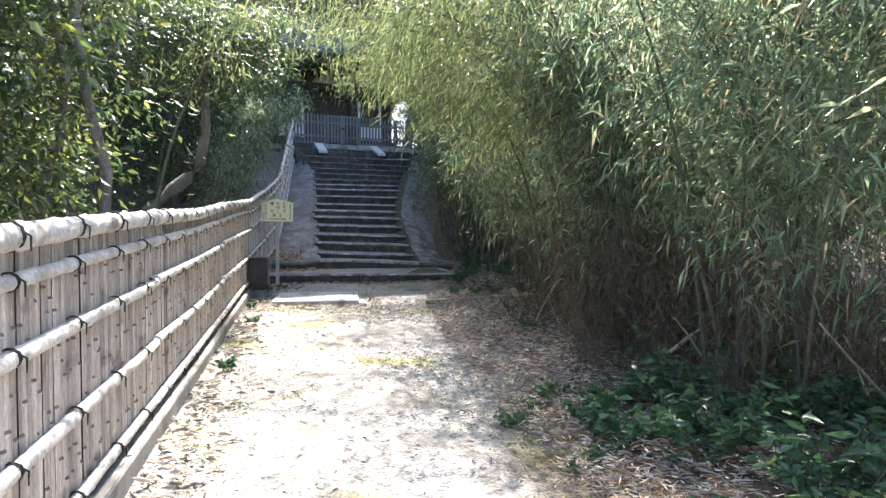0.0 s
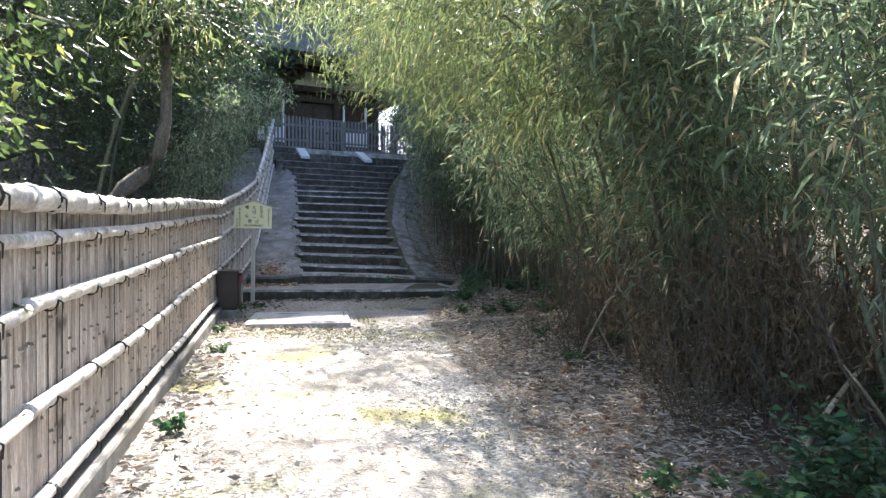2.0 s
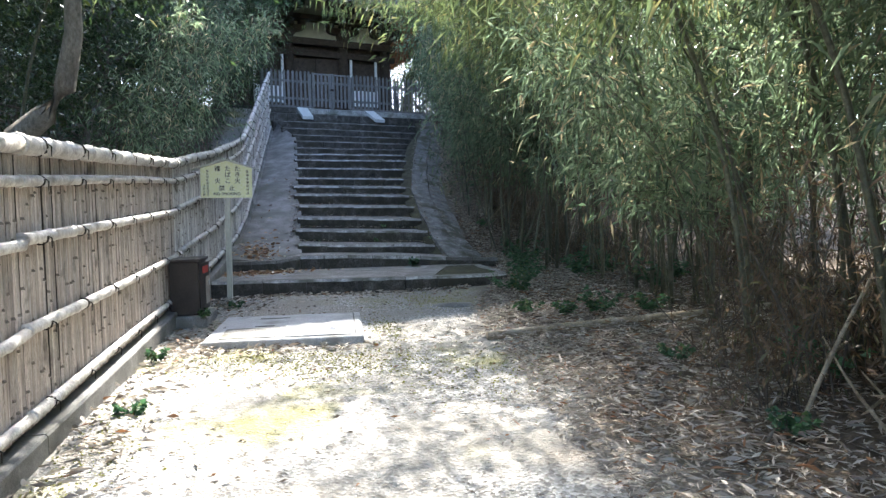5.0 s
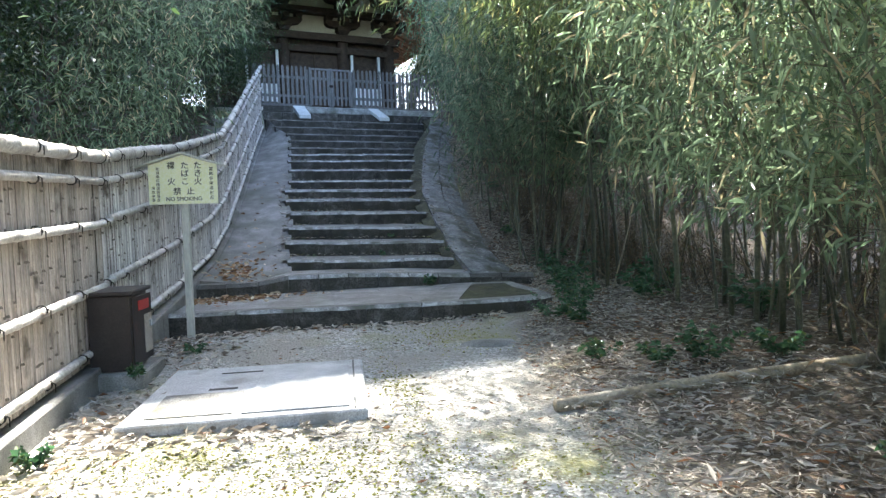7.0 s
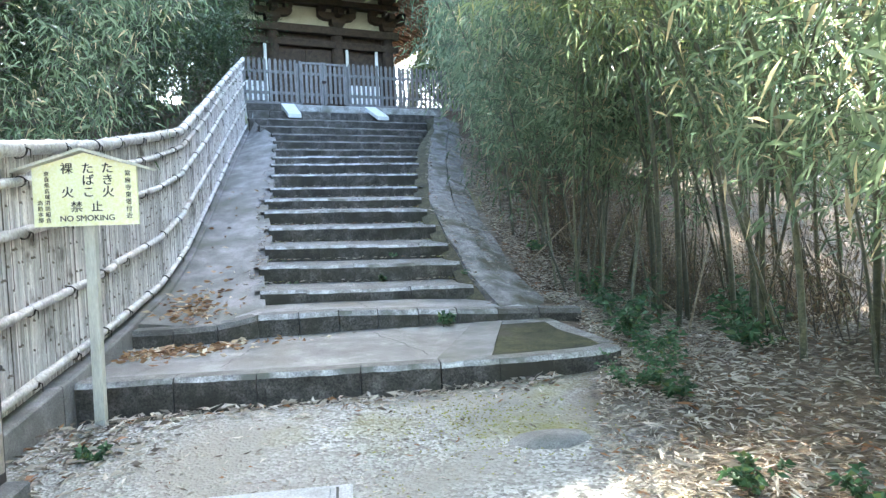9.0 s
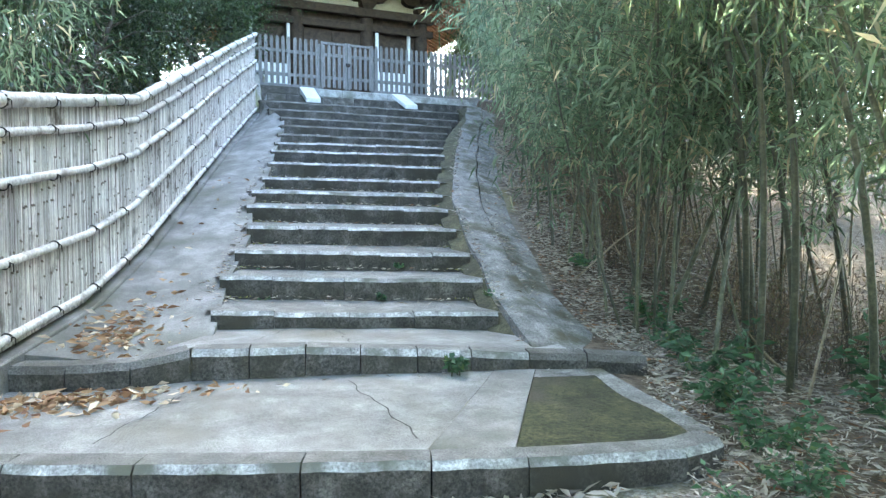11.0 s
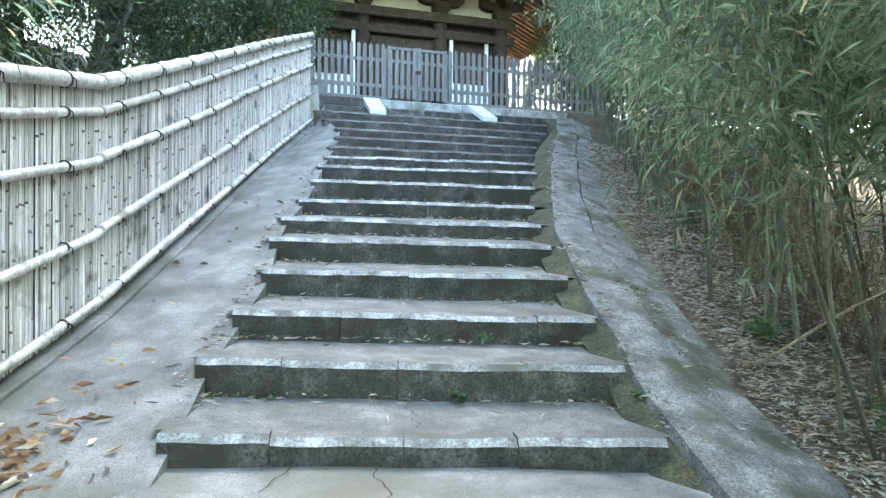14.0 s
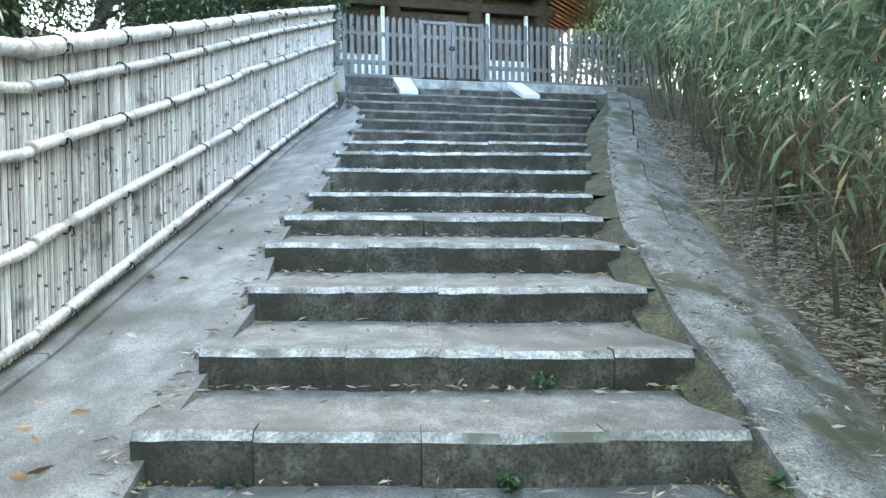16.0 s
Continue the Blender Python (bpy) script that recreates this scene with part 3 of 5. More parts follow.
def slat_mesh(nodes, face=M_SLAT):
    """Unit-high split bamboo slat with a rounded face and node rings."""
    mb, vs = MB(), []
    w = 0.0117
    prof = [(-w, 0.0), (-w * 0.5, 0.0075), (w * 0.5, 0.0075), (w, 0.0)]
    zs = [(0, 1.0)]
    for nd in nodes:
        zs += [(nd - 0.008, 1.0), (nd, 1.7), (nd + 0.010, 0.75)]
    zs.append((1, 1.0))
    for z, k in zs:
        vs += [(d * k, x, z) for x, d in prof]
    mb.add(vs, [(r * 4 + a, r * 4 + a + 1, r * 4 + a + 5, r * 4 + a + 4) for r in range(len(zs) - 1) for a in range(3)])
    me = mb.mesh("slat")
    me.materials.append(face)
    me.materials.append(M_NODE)
    for r in range(len(zs) - 1):
        if zs[r + 1][1] < 0.9:
            for a in range(3):
                me.polygons[r * 3 + a].material_index = 1
    return me


NODES = ((0.22, 0.61), (0.37, 0.79), (0.13, 0.5), (0.29, 0.68), (0.45, 0.88), (0.08, 0.41, 0.74), (0.55,), (0.17, 0.83))
SLATS = [slat_mesh(k) for k in NODES]
LOW_SLATS = [slat_mesh(k, M_SLAT_LOW) for k in NODES]
rf = random.Random(11)
y = -2.6
rest_mb = MB()
rest_idx = []
while y < 24.98:
    slope = (fx(y + 0.05) - fx(y)) / 0.05
    z0, z1 = fbase(y) + 0.04, ftop(y) - 0.05 + rf.uniform(-0.01, 0.01)
    jx = rf.uniform(-0.004, 0.005)
    me = rf.choice(SLATS if y > 12.4 else LOW_SLATS)
    if 3.4 < y < 12.4:
        ob = part("slat", me, M_SLAT_LOW, fence)
        ob.matrix_basis = Matrix.Translation((fx(y) + jx, y, z0)) @ Matrix.Rotation(-math.atan(slope) + rf.uniform(-0.12, 0.12), 4, "Z") @ Matrix.Rotation(rf.uniform(-0.008, 0.008), 4, "X") @ Matrix.Diagonal((1, rf.uniform(1.32, 1.6), z1 - z0, 1))
    else:
        m = Matrix.Translation((fx(y) + jx, y, z0)) @ Matrix.Rotation(-math.atan(slope) + rf.uniform(-0.2, 0.2), 4, "Z") @ Matrix.Diagonal((1, (rf.uniform(0.72, 1.02) if y > 12.4 else rf.uniform(1.32, 1.6)), z1 - z0, 1))
        rest_mb.add([m @ v.co for v in me.vertices], [tuple(f.vertices) for f in me.polygons])
        rest_idx += [f.material_index or (0 if y > 12.4 else 2) for f in me.polygons]
    y += 0.0262 if y > 12.4 else 0.0372
slat_rest = tagged(part("slat_rest", rest_mb, M_SLAT, fence), kind="stuff")
slat_rest.data.materials.append(M_NODE)
slat_rest.data.materials.append(M_SLAT_LOW)
slat_rest.data.polygons.foreach_set("material_index", rest_idx)
# Added dark sheet behind the slats; its colour stands in for shade in the gaps.
back = MB()
vs = []
ys = np.arange(-2.6, 25.01, 0.4)
for yy in ys:
    vs += [(fx(yy) - 0.03, yy, fbase(yy) + 0.02), (fx(yy) - 0.012, yy, fbase(yy) + 0.02), (fx(yy) - 0.012, yy, ftop(yy) - 0.06), (fx(yy) - 0.03, yy, ftop(yy) - 0.06)]
back.add(vs, [(i * 4 + a, i * 4 + (a + 1) % 4, i * 4 + 4 + (a + 1) % 4, i * 4 + 4 + a) for i in range(len(ys) - 1) for a in range(4)])
part("backing", back, M_DARKWOOD, fence, "dark sheet added behind the slats to shade their gaps")


def tie_mesh(r):
    mb = MB()
    n = 10
    for off in (-0.007, 0.007):
        pts = [(math.cos(2 * math.pi * k / n) * r, off + 0.004 * math.sin(k * 2.1), math.sin(2 * math.pi * k / n) * r) for k in range(n + 1)]
        mb.tube(pts, [0.0034] * len(pts), 5, False)
    mb.tube([(r, 0.0, 0.012), (r + 0.016, 0.004, 0.0), (r + 0.012, 0.012, -0.05)], [0.0035, 0.0045, 0.0025], 5)
    me = mb.mesh("tie")
    me.materials.append(M_ROPE)
    return me


def rail_z(y, level):
    """Heights of the poles, bottom to top, as shares of the fence's height."""
    h = ftop(y) - fbase(y)
    return fbase(y) + h * (0.072, 0.355, 0.655, 0.855, 0.975)[level]


RAIL_R = [0.028, 0.029, 0.030, 0.028, 0.047]
SECTION = [-2.6, 0.9, 4.6, 8.4, 12.5, 14.9, 17.4, 20.4, 22.8, 25.02]
for level in range(5):
    tm = tie_mesh(RAIL_R[level] * 1.06 + 0.002)
    for a, b in zip(SECTION[:-1], SECTION[1:]):
        a += rf.uniform(0, 0.01)
        pts, rad = [], []
        off = rf.uniform(0, 0.3)
        yy, k = a, 0
        bow = rf.uniform(-0.012, 0.012)
        while yy < b:
            for d, g in ((0, 1.0), (0.010, 1.16), (0.022, 1.0)):
                q = min(yy + d, b)
                tt = (q - a) / (b - a)
                pts.append((fx(q) + 0.03, q, rail_z(q, level) + bow * math.sin(math.pi * tt) + (0.012 if level in (2, 1) else 0) * (1 - 2 * tt)))
                rad.append(RAIL_R[level] * (1.06 - 0.12 * tt) * g)
            yy += 0.33 + rf.uniform(-0.04, 0.04)
        pts.append((fx(b) + 0.03, b, rail_z(b, level)))
        rad.append(RAIL_R[level] * 0.95)
        mb = MB()
        mb.tube(pts, rad, 10)
        pole = part("pole", mb, M_RAIL, fence, smooth=True)
        yy = a + 0.25
        while yy < b:
            ob = part("tie", tm, M_ROPE, pole)
            ob.matrix_basis = Matrix.Translation((fx(yy) + 0.028, yy, rail_z(yy, level))) @ Matrix.Rotation(math.atan((rail_z(yy + 0.1, level) - rail_z(yy, level)) / 0.1), 4, "X")
            yy += 0.62
plinth = thing("fence_plinth", "low mossy concrete footing under the bamboo fence", "footing", kind="structure")
for a, b in ((-2.6, 3.0), (3.0, 8.4), (8.4, 13.6), (13.6, 17.4), (17.4, 25.1)):
    mb, vs = MB(), []
    ys = np.linspace(a, b - 0.01, 14)
    for yy in ys:
        z = fbase(yy)
        vs += [(fx(yy) - 0.06, yy, z - 0.4), (fx(yy) + 0.105, yy, z - 0.4), (fx(yy) + 0.10, yy, z + 0.01), (fx(yy) + 0.09, yy, z + 0.022), (fx(yy) - 0.06, yy, z + 0.022)]
    mb.add(vs, [(i * 5 + k, i * 5 + (k + 1) % 5, i * 5 + 5 + (k + 1) % 5, i * 5 + 5 + k) for i in range(13) for k in range(5)])
    mb.f += [(4, 3, 2, 1, 0), tuple(13 * 5 + k for k in range(5))]
    part("footing", mb, M_CONC, plinth)

# ---- picket fence, gate and sloping stones at the top of the stairs ----
GT = pose(2.25, 27.45, 4.55, 0, 0, 12.8)


def picket_mesh(h):
    mb = MB()
    w = 0.037
    mb.add([(-w, 0, 0), (w, 0, 0), (w, 0, h - 0.05), (w * 0.5, 0, h), (-w * 0.5, 0, h), (-w, 0, h - 0.05),
            (-w, 0.022, 0), (w, 0.022, 0), (w, 0.022, h - 0.05), (w * 0.5, 0.022, h), (-w * 0.5, 0.022, h), (-w, 0.022, h - 0.05)],
           [(0, 1, 2, 3, 4, 5), (11, 10, 9, 8, 7, 6)] + [(k, k + 6, (k + 1) % 6 + 6, (k + 1) % 6) for k in range(6)])
    me = mb.mesh("picket")
    me.materials.append(M_GREYWOOD)
    return me


def picket_run(name, label, a, b, h, z0, framed=False):
    t = thing(name, label, "gate" if framed else "fence", "" if not framed else "picket gate leaves", m=GT)
    me = picket_mesh(h)
    n = max(2, round((b - a) / 0.135))
    for k in range(n):
        ob = part("picket", me, M_GREYWOOD, t)
        ob.matrix_basis = Matrix.Translation((a + (b - a) * (k + 0.5) / n, -0.022, z0 + rf.uniform(-0.012, 0.012))) @ Matrix.Rotation(rf.uniform(-0.008, 0.008), 4, "Y")
    for z in (0.27, 0.82):
        part("rail", MB().box((a, 0.002, z), (b, 0.045, z + 0.075), c=0.004), M_GREYWOOD, t)
    if framed:
        for x in (a, b - 0.06):
            part("stile", MB().box((x, -0.035, 0.03), (x + 0.06, 0.03, 1.17), c=0.004), M_GREYWOOD, t)
        part("top_rail", MB().box((a + 0.06, -0.03, 1.10), (b - 0.06, 0.02, 1.155), c=0.004), M_GREYWOOD, t)
    else:
        part("sill", MB().box((a - 0.02, -0.05, 0.0), (b + 0.02, 0.06, 0.07), c=0.005), M_GREYWOOD, t)
    return t


picket_run("picket_fence", "weathered grey wooden picket fence on a stone kerb", -2.3, -0.68, 1.11, 0.075)
picket_run("picket_fence", "weathered grey wooden picket fence running into bamboo", 0.68, 4.6, 1.11, 0.075)
g1 = picket_run("picket_gate", "closed grey wooden picket gate leaf with latch", -0.66, -0.005, 1.03, 0.07, True)
g2 = picket_run("picket_gate", "closed grey wooden picket gate leaf", 0.005, 0.66, 1.03, 0.07, True)
part("latch", MB().box((-0.05, -0.07, 0.60), (0.06, -0.036, 0.68), c=0.012), M_BOX, g1, "rusty padlock")
for x in (-0.70, 0.70, -2.25, 2.3, 4.5):
    tagged(part("fence_post", MB().box((x - 0.045, 0.05, -0.3), (x + 0.045, 0.14, 1.12), GT, c=0.006), M_GREYWOOD), "square weathered grey fence post", "post", "fence posts")
kerb_top = thing("kerb_top", "long pale stone kerb below the picket fence", "kerb", kind="structure", m=GT)
for a, b, m_ in ((-2.4, -1.2, M_STONE), (-1.2, -0.15, M_GRANITE), (-0.15, 1.0, M_GRANITE), (1.0, 2.5, M_GRANITE), (2.5, 3.6, M_GRANITE), (3.6, 4.7, M_STONE)):
    part("kerb_stone", MB().box((a, -0.12, -0.19), (b - 0.010, 0.30, -0.002), c=0.014), m_, kerb_top)
for a, b in ((-2.4, -1.55), (-1.55, -0.7), (-0.7, 0.1), (0.1, 0.85), (0.85, 1.75), (1.75, 2.6), (2.6, 3.5), (3.5, 4.7)):
    part("kerb_stone", MB().box((a, -0.30, -0.62), (b - 0.010, 0.28, -0.205 - 0.012 * math.sin(7 * a)), c=0.02), M_STONE, kerb_top)
for x0, x1, xb in ((-1.2, -0.86, 0.05), (1.12, 1.44, 0.18)):
    mb = MB()
    top_z, bot_z = 0.012, -0.33
    mb.add([GT @ Vector(v) for v in ((x0, -0.10, top_z), (x1, -0.10, top_z), (x1 + xb, -0.62, bot_z), (x0 + xb, -0.62, bot_z), (x0, -0.10, top_z - 0.1), (x1, -0.10, top_z - 0.1), (x1 + xb, -0.62, bot_z - 0.1), (x0 + xb, -0.62, bot_z - 0.1))],
           [(0, 3, 2, 1), (4, 5, 6, 7), (0, 1, 5, 4), (1, 2, 6, 5), (2, 3, 7, 6), (3, 0, 4, 7)])
    tagged(part("sloping_stone", mb, M_PALE), "pale smooth stone slab leaning on the kerb", "stone", "sloping stones")
terrace = MB().box((-6, 0.3, -1.2), (9, 14, -0.05), GT)
tagged(part("terrace", terrace, M_GROUND), "bare earth terrace behind the picket fence", "terrace", kind="structure")

# ---- pagoda ----
PG = pose(2.4, 30.6, 4.7, 0, 0, 12.8) @ Matrix.Translation((-0.45, 0, 0))
pagoda = thing("pagoda", "old dark timber pagoda storey with cream plaster panels and bracketed eaves", "pagoda", m=PG)
HW = 2.75
part("podium", MB().box((-HW - 0.9, -0.5, -0.35), (HW + 0.9, 2 * HW + 0.9, 0.25), c=0.02), M_STONE, pagoda)
for v0 in (0.0, 2 * HW):
    for u in (-HW, -1.03, 1.03, HW):
        mb = MB()
        mb.tube([(u, v0, 0.25), (u, v0, 1.3), (u, v0, 2.62)], [0.2, 0.2, 0.19], 14)
        part("column", mb, M_DARKWOOD, pagoda, smooth=True)
for v0 in (1.72, 3.78):
    for u in (-HW, HW):
        mb = MB()
        mb.tube([(u, v0, 0.25), (u, v0, 2.62)], [0.2, 0.19], 14)
        part("column", mb, M_DARKWOOD, pagoda, smooth=True)
part("wall", MB().box((-HW, 0.12, 0.25), (HW, 2 * HW - 0.12, 5.2)), M_DARKWOOD, pagoda)
part("plank_door", MB().box((-0.84, 0.06, 0.45), (-0.01, 0.115, 2.2), c=0.006), M_DARKWOOD, pagoda)
part("plank_door", MB().box((0.01, 0.06, 0.45), (0.84, 0.115, 2.2), c=0.006), M_DARKWOOD, pagoda)
for z0, z1, o in ((0.25, 0.45, 0.16), (2.22, 2.42, 0.16), (2.62, 2.86, 0.24), (3.52, 3.70, 0.30)):
    part("tie_beam", MB().box((-HW - 0.35, -o, z0), (HW + 0.35, -o + 0.2, z1), c=0.012), M_DARKWOOD, pagoda)
    part("tie_beam", MB().box((HW - 0.2 + o, 0, z0), (HW + o, 2 * HW + 0.3, z1), c=0.012), M_DARKWOOD, pagoda)
# white strips and low white panels in the side bays
for a, b in ((-2.3, -1.3), (1.3, 2.3)):
    part("white_panel", MB().box((a - 0.04, -0.215, 0.47), (b + 0.04, -0.175, 1.05), c=0.004), M_WHITE, pagoda, "low white boarded panel")
    for u in (a, b):
        part("white_post", MB().box((u - 0.045, -0.172, 0.455), (u + 0.045, -0.104, 2.20), c=0.004), M_WHITE, pagoda, "slim white upright")
# plaster panels between bracket sets, in two tiers
for z0, z1 in ((2.88, 3.50), (3.72, 4.40)):
    for a, b in ((-HW, -1.03), (-1.03, 1.03), (1.03, HW)):
        part("plaster_panel", MB().box((a + 0.1, 0.06, z0), (b - 0.1, 0.118, z1)), M_PLASTER, pagoda, "cream plaster panel")
        part("plaster_panel", MB().box((HW + 0.002, 2.75 + a + 0.1, z0), (HW + 0.06, 2.75 + b - 0.1, z1)), M_PLASTER, pagoda, "cream plaster panel")


def bracket(u, z, reach):
    """A bracket set: bearing block, stepped boat-shaped arm with three small blocks, and a forward arm."""
    mb = MB()
    mb.add([(u - 0.15, -0.22, z), (u + 0.15, -0.22, z), (u + 0.15, 0.1, z), (u - 0.15, 0.1, z), (u - 0.23, -0.30, z + 0.12), (u + 0.23, -0.30, z + 0.12), (u + 0.23, 0.1, z + 0.12), (u - 0.23, 0.1, z + 0.12),
            (u - 0.23, -0.30, z + 0.24), (u + 0.23, -0.30, z + 0.24), (u + 0.23, 0.1, z + 0.24), (u - 0.23, 0.1, z + 0.24)],
           [(3, 2, 1, 0), (8, 9, 10, 11)] + [(k, (k + 1) % 4, (k + 1) % 4 + 4, k + 4) for k in range(4)] + [(k + 4, (k + 1) % 4 + 4, (k + 1) % 4 + 8, k + 8) for k in range(4)])
    w = 0.62
    prof = [(-w, 0.44), (-w, 0.34), (-w * 0.86, 0.26), (-w * 0.6, 0.22), (w * 0.6, 0.22), (w * 0.86, 0.26), (w, 0.34), (w, 0.44)]
    vs = [(u + a, -0.20, z + b) for a, b in prof] + [(u + a, 0.05, z + b) for a, b in prof]
    mb.add(vs, [tuple(range(8)), tuple(range(15, 7, -1))] + [(k, k + 8, (k + 1) % 8 + 8, (k + 1) % 8) for k in range(8)])
    for a in (-0.5, 0.0, 0.5):
        mb.box((u + a - 0.12, -0.26, z + 0.44), (u + a + 0.12, 0.08, z + 0.62), c=0.03)
    mb.box((u - 0.1, -reach, z + 0.30), (u + 0.1, 0.1, z + 0.48), c=0.03)
    return mb


for z, reach in ((2.88, 0.6), (3.72, 1.0)):
    for u in (-HW, -1.03, 1.03, HW):
        part("bracket_set", bracket(u, z, reach), M_DARKWOOD, pagoda)
    for vv in (1.72, 3.78, 5.5):
        mb = bracket(0, z, reach)
        turn = Matrix.Translation((HW, vv, 0)) @ Matrix.Rotation(math.pi / 2, 4, "Z")
        mb.v = [tuple(turn @ Vector(p)) for p in mb.v]
        part("bracket_set", mb, M_DARKWOOD, pagoda)
# eaves: rafters, boarding and the roof above
E, EZ, WZ = 5.7, 3.4, 4.75
part("eave_beam", MB().box((-HW - 1.1, -1.1, 4.40), (HW + 1.1, -0.9, 4.58), c=0.01), M_DARKWOOD, pagoda)
part("eave_beam", MB().box((HW + 0.9, -0.9, 4.40), (HW + 1.1, 2 * HW + 1.1, 4.58), c=0.01), M_DARKWOOD, pagoda)


def eave_z(d):
    """Height of the eave's underside d metres out from the wall."""
    return WZ + (EZ - WZ) * d / (E - HW)


# Right-hand rafters use the wood colour that has light painted in.
for k in range(42):
    v = -2.7 + k * 0.26
    mb = MB()
    mb.add([(HW, v, eave_z(0)), (E, v, EZ), (E, v + 0.09, EZ), (HW, v + 0.09, eave_z(0)), (HW, v, eave_z(0) + 0.1), (E, v, EZ + 0.1), (E, v + 0.09, EZ + 0.1), (HW, v + 0.09, eave_z(0) + 0.1)],
           [(3, 2, 1, 0), (4, 5, 6, 7), (0, 1, 5, 4), (1, 2, 6, 5), (2, 3, 7, 6), (3, 0, 4, 7)])
    part("rafter", mb, M_LITWOOD, pagoda, "rafter with reddish light put into its colour")
# Front rafters keep the plain dark timber.
for k in range(30):
    u = -4.2 + k * 0.26
    if u > HW + 0.6:
        continue
    mb = MB()
    mb.add([(u, 0, eave_z(0)), (u + 0.09, 0, eave_z(0)), (u + 0.09, HW - E, EZ), (u, HW - E, EZ), (u, 0, eave_z(0) + 0.1), (u + 0.09, 0, eave_z(0) + 0.1), (u + 0.09, HW - E, EZ + 0.1), (u, HW - E, EZ + 0.1)],
           [(0, 1, 2, 3), (7, 6, 5, 4), (0, 4, 5, 1), (1, 5, 6, 2), (2, 6, 7, 3), (3, 7, 4, 0)])
    part("rafter", mb, M_DARKWOOD, pagoda)
o, n_ = HW + E, HW - E
roof = MB()
roof.add([(-E, n_, EZ + 0.10), (E, n_, EZ + 0.10), (E, o, EZ + 0.10), (-E, o, EZ + 0.10), (-HW, 0, WZ + 0.10), (HW, 0, WZ + 0.10), (HW, 2 * HW, WZ + 0.10), (-HW, 2 * HW, WZ + 0.10),
          (-E, n_, EZ + 0.30), (E, n_, EZ + 0.30), (E, o, EZ + 0.30), (-E, o, EZ + 0.30), (-2.2, 0.5, 6.0), (2.2, 0.5, 6.0), (2.2, 5, 6.0), (-2.2, 5, 6.0)],
         [(0, 1, 5, 4), (1, 2, 6, 5), (2, 3, 7, 6), (3, 0, 4, 7), (0, 8, 9, 1), (1, 9, 10, 2), (2, 10, 11, 3), (3, 11, 8, 0), (8, 12, 13, 9), (9, 13, 14, 10), (10, 14, 15, 11), (11, 15, 12, 8), (12, 15, 14, 13), (4, 5, 6, 7)])
roof_ob = part("roof", roof, M_LITWOOD, pagoda, "tiled roof with a painted-in lit reddish tone on its boarded underside")
roof_ob.data.materials.append(M_ROOF)
for f in roof_ob.data.polygons:
    f.material_index = 1 if f.index >= 4 else 0



def roof_tier(hw, z, out, rise, inner):
    """A pyramid roof tier with a thick eave."""
    mb = MB()
    c, e = HW, hw + out
    lo = [(-e, c - e), (e, c - e), (e, c + e), (-e, c + e)]
    hi = [(-inner, c - inner), (inner, c - inner), (inner, c + inner), (-inner, c + inner)]
    vs = [(x, y_, z) for x, y_ in lo] + [(x, y_, z + 0.25) for x, y_ in lo] + [(x, y_, z + rise) for x, y_ in hi]
    mb.add(vs, [(3, 2, 1, 0), (8, 9, 10, 11)] + [(k, (k + 1) % 4, (k + 1) % 4 + 4, k + 4) for k in range(4)] + [(k + 4, (k + 1) % 4 + 4, (k + 1) % 4 + 8, k + 8) for k in range(4)])
    return mb


# Upper storeys stay out of view; added for the shade they cast on the stairs.
part("upper_storey", MB().box((-2.3, HW - 2.3, 5.98), (2.3, HW + 2.3, 9.9)), M_DARKWOOD, pagoda)
# Unseen solid band, added to stop sun slipping in under the eave.
part("bracket_band", MB().box((-3.5, HW - 3.5, 7.7), (3.5, HW + 3.5, 8.99), c=0.3), M_DARKWOOD, pagoda)
part("upper_roof", roof_tier(2.3, 9.0, 2.35, 2.2, 2.0), M_ROOF, pagoda)
part("upper_storey", MB().box((-1.95, HW - 1.95, 11.18), (1.95, HW + 1.95, 14.9)), M_DARKWOOD, pagoda)
# Second unseen sun-stopping band; the roof above is widened for the same shade.
part("bracket_band", MB().box((-3.2, HW - 3.2, 12.8), (3.2, HW + 3.2, 14.09), c=0.3), M_DARKWOOD, pagoda)
part("upper_roof", roof_tier(1.95, 14.1, 2.9, 3.4, 0.3), M_ROOF, pagoda)
mb = MB()
mb.tube([(0, HW, 17.4), (0, HW, 18.5), (0, HW, 22.5)], [0.45, 0.25, 0.08], 12)
part("finial", mb, M_BOX, pagoda, smooth=True)

# ---- sign, hydrant box, slab, log ----
SG = pose(-0.175, 13.36, 0.115, 0, 0.5, -6) @ Matrix.Scale(1.05, 4)
sign = thing("warning_sign", "cream wooden no-smoking sign board with black writing on a pale post", "sign", m=SG)
part("post", MB().box((-0.029, -0.02, 0.0), (0.029, 0.03, 1.30), c=0.004), M_SIGNROOF, sign)
bw, b0, b1, bp = 0.283, 1.22, 1.555, 1.64
board = MB()
board.add([(-bw, -0.045, b0), (bw, -0.045, b0), (bw, -0.045, b1), (0, -0.045, bp), (-bw, -0.045, b1), (-bw, -0.022, b0), (bw, -0.022, b0), (bw, -0.022, b1), (0, -0.022, bp), (-bw, -0.022, b1)],
          [(0, 1, 2, 3, 4), (9, 8, 7, 6, 5)] + [(k, k + 5, (k + 1) % 5 + 5, (k + 1) % 5) for k in range(5)])
sign_board = part("board", board, M_SIGN, sign)
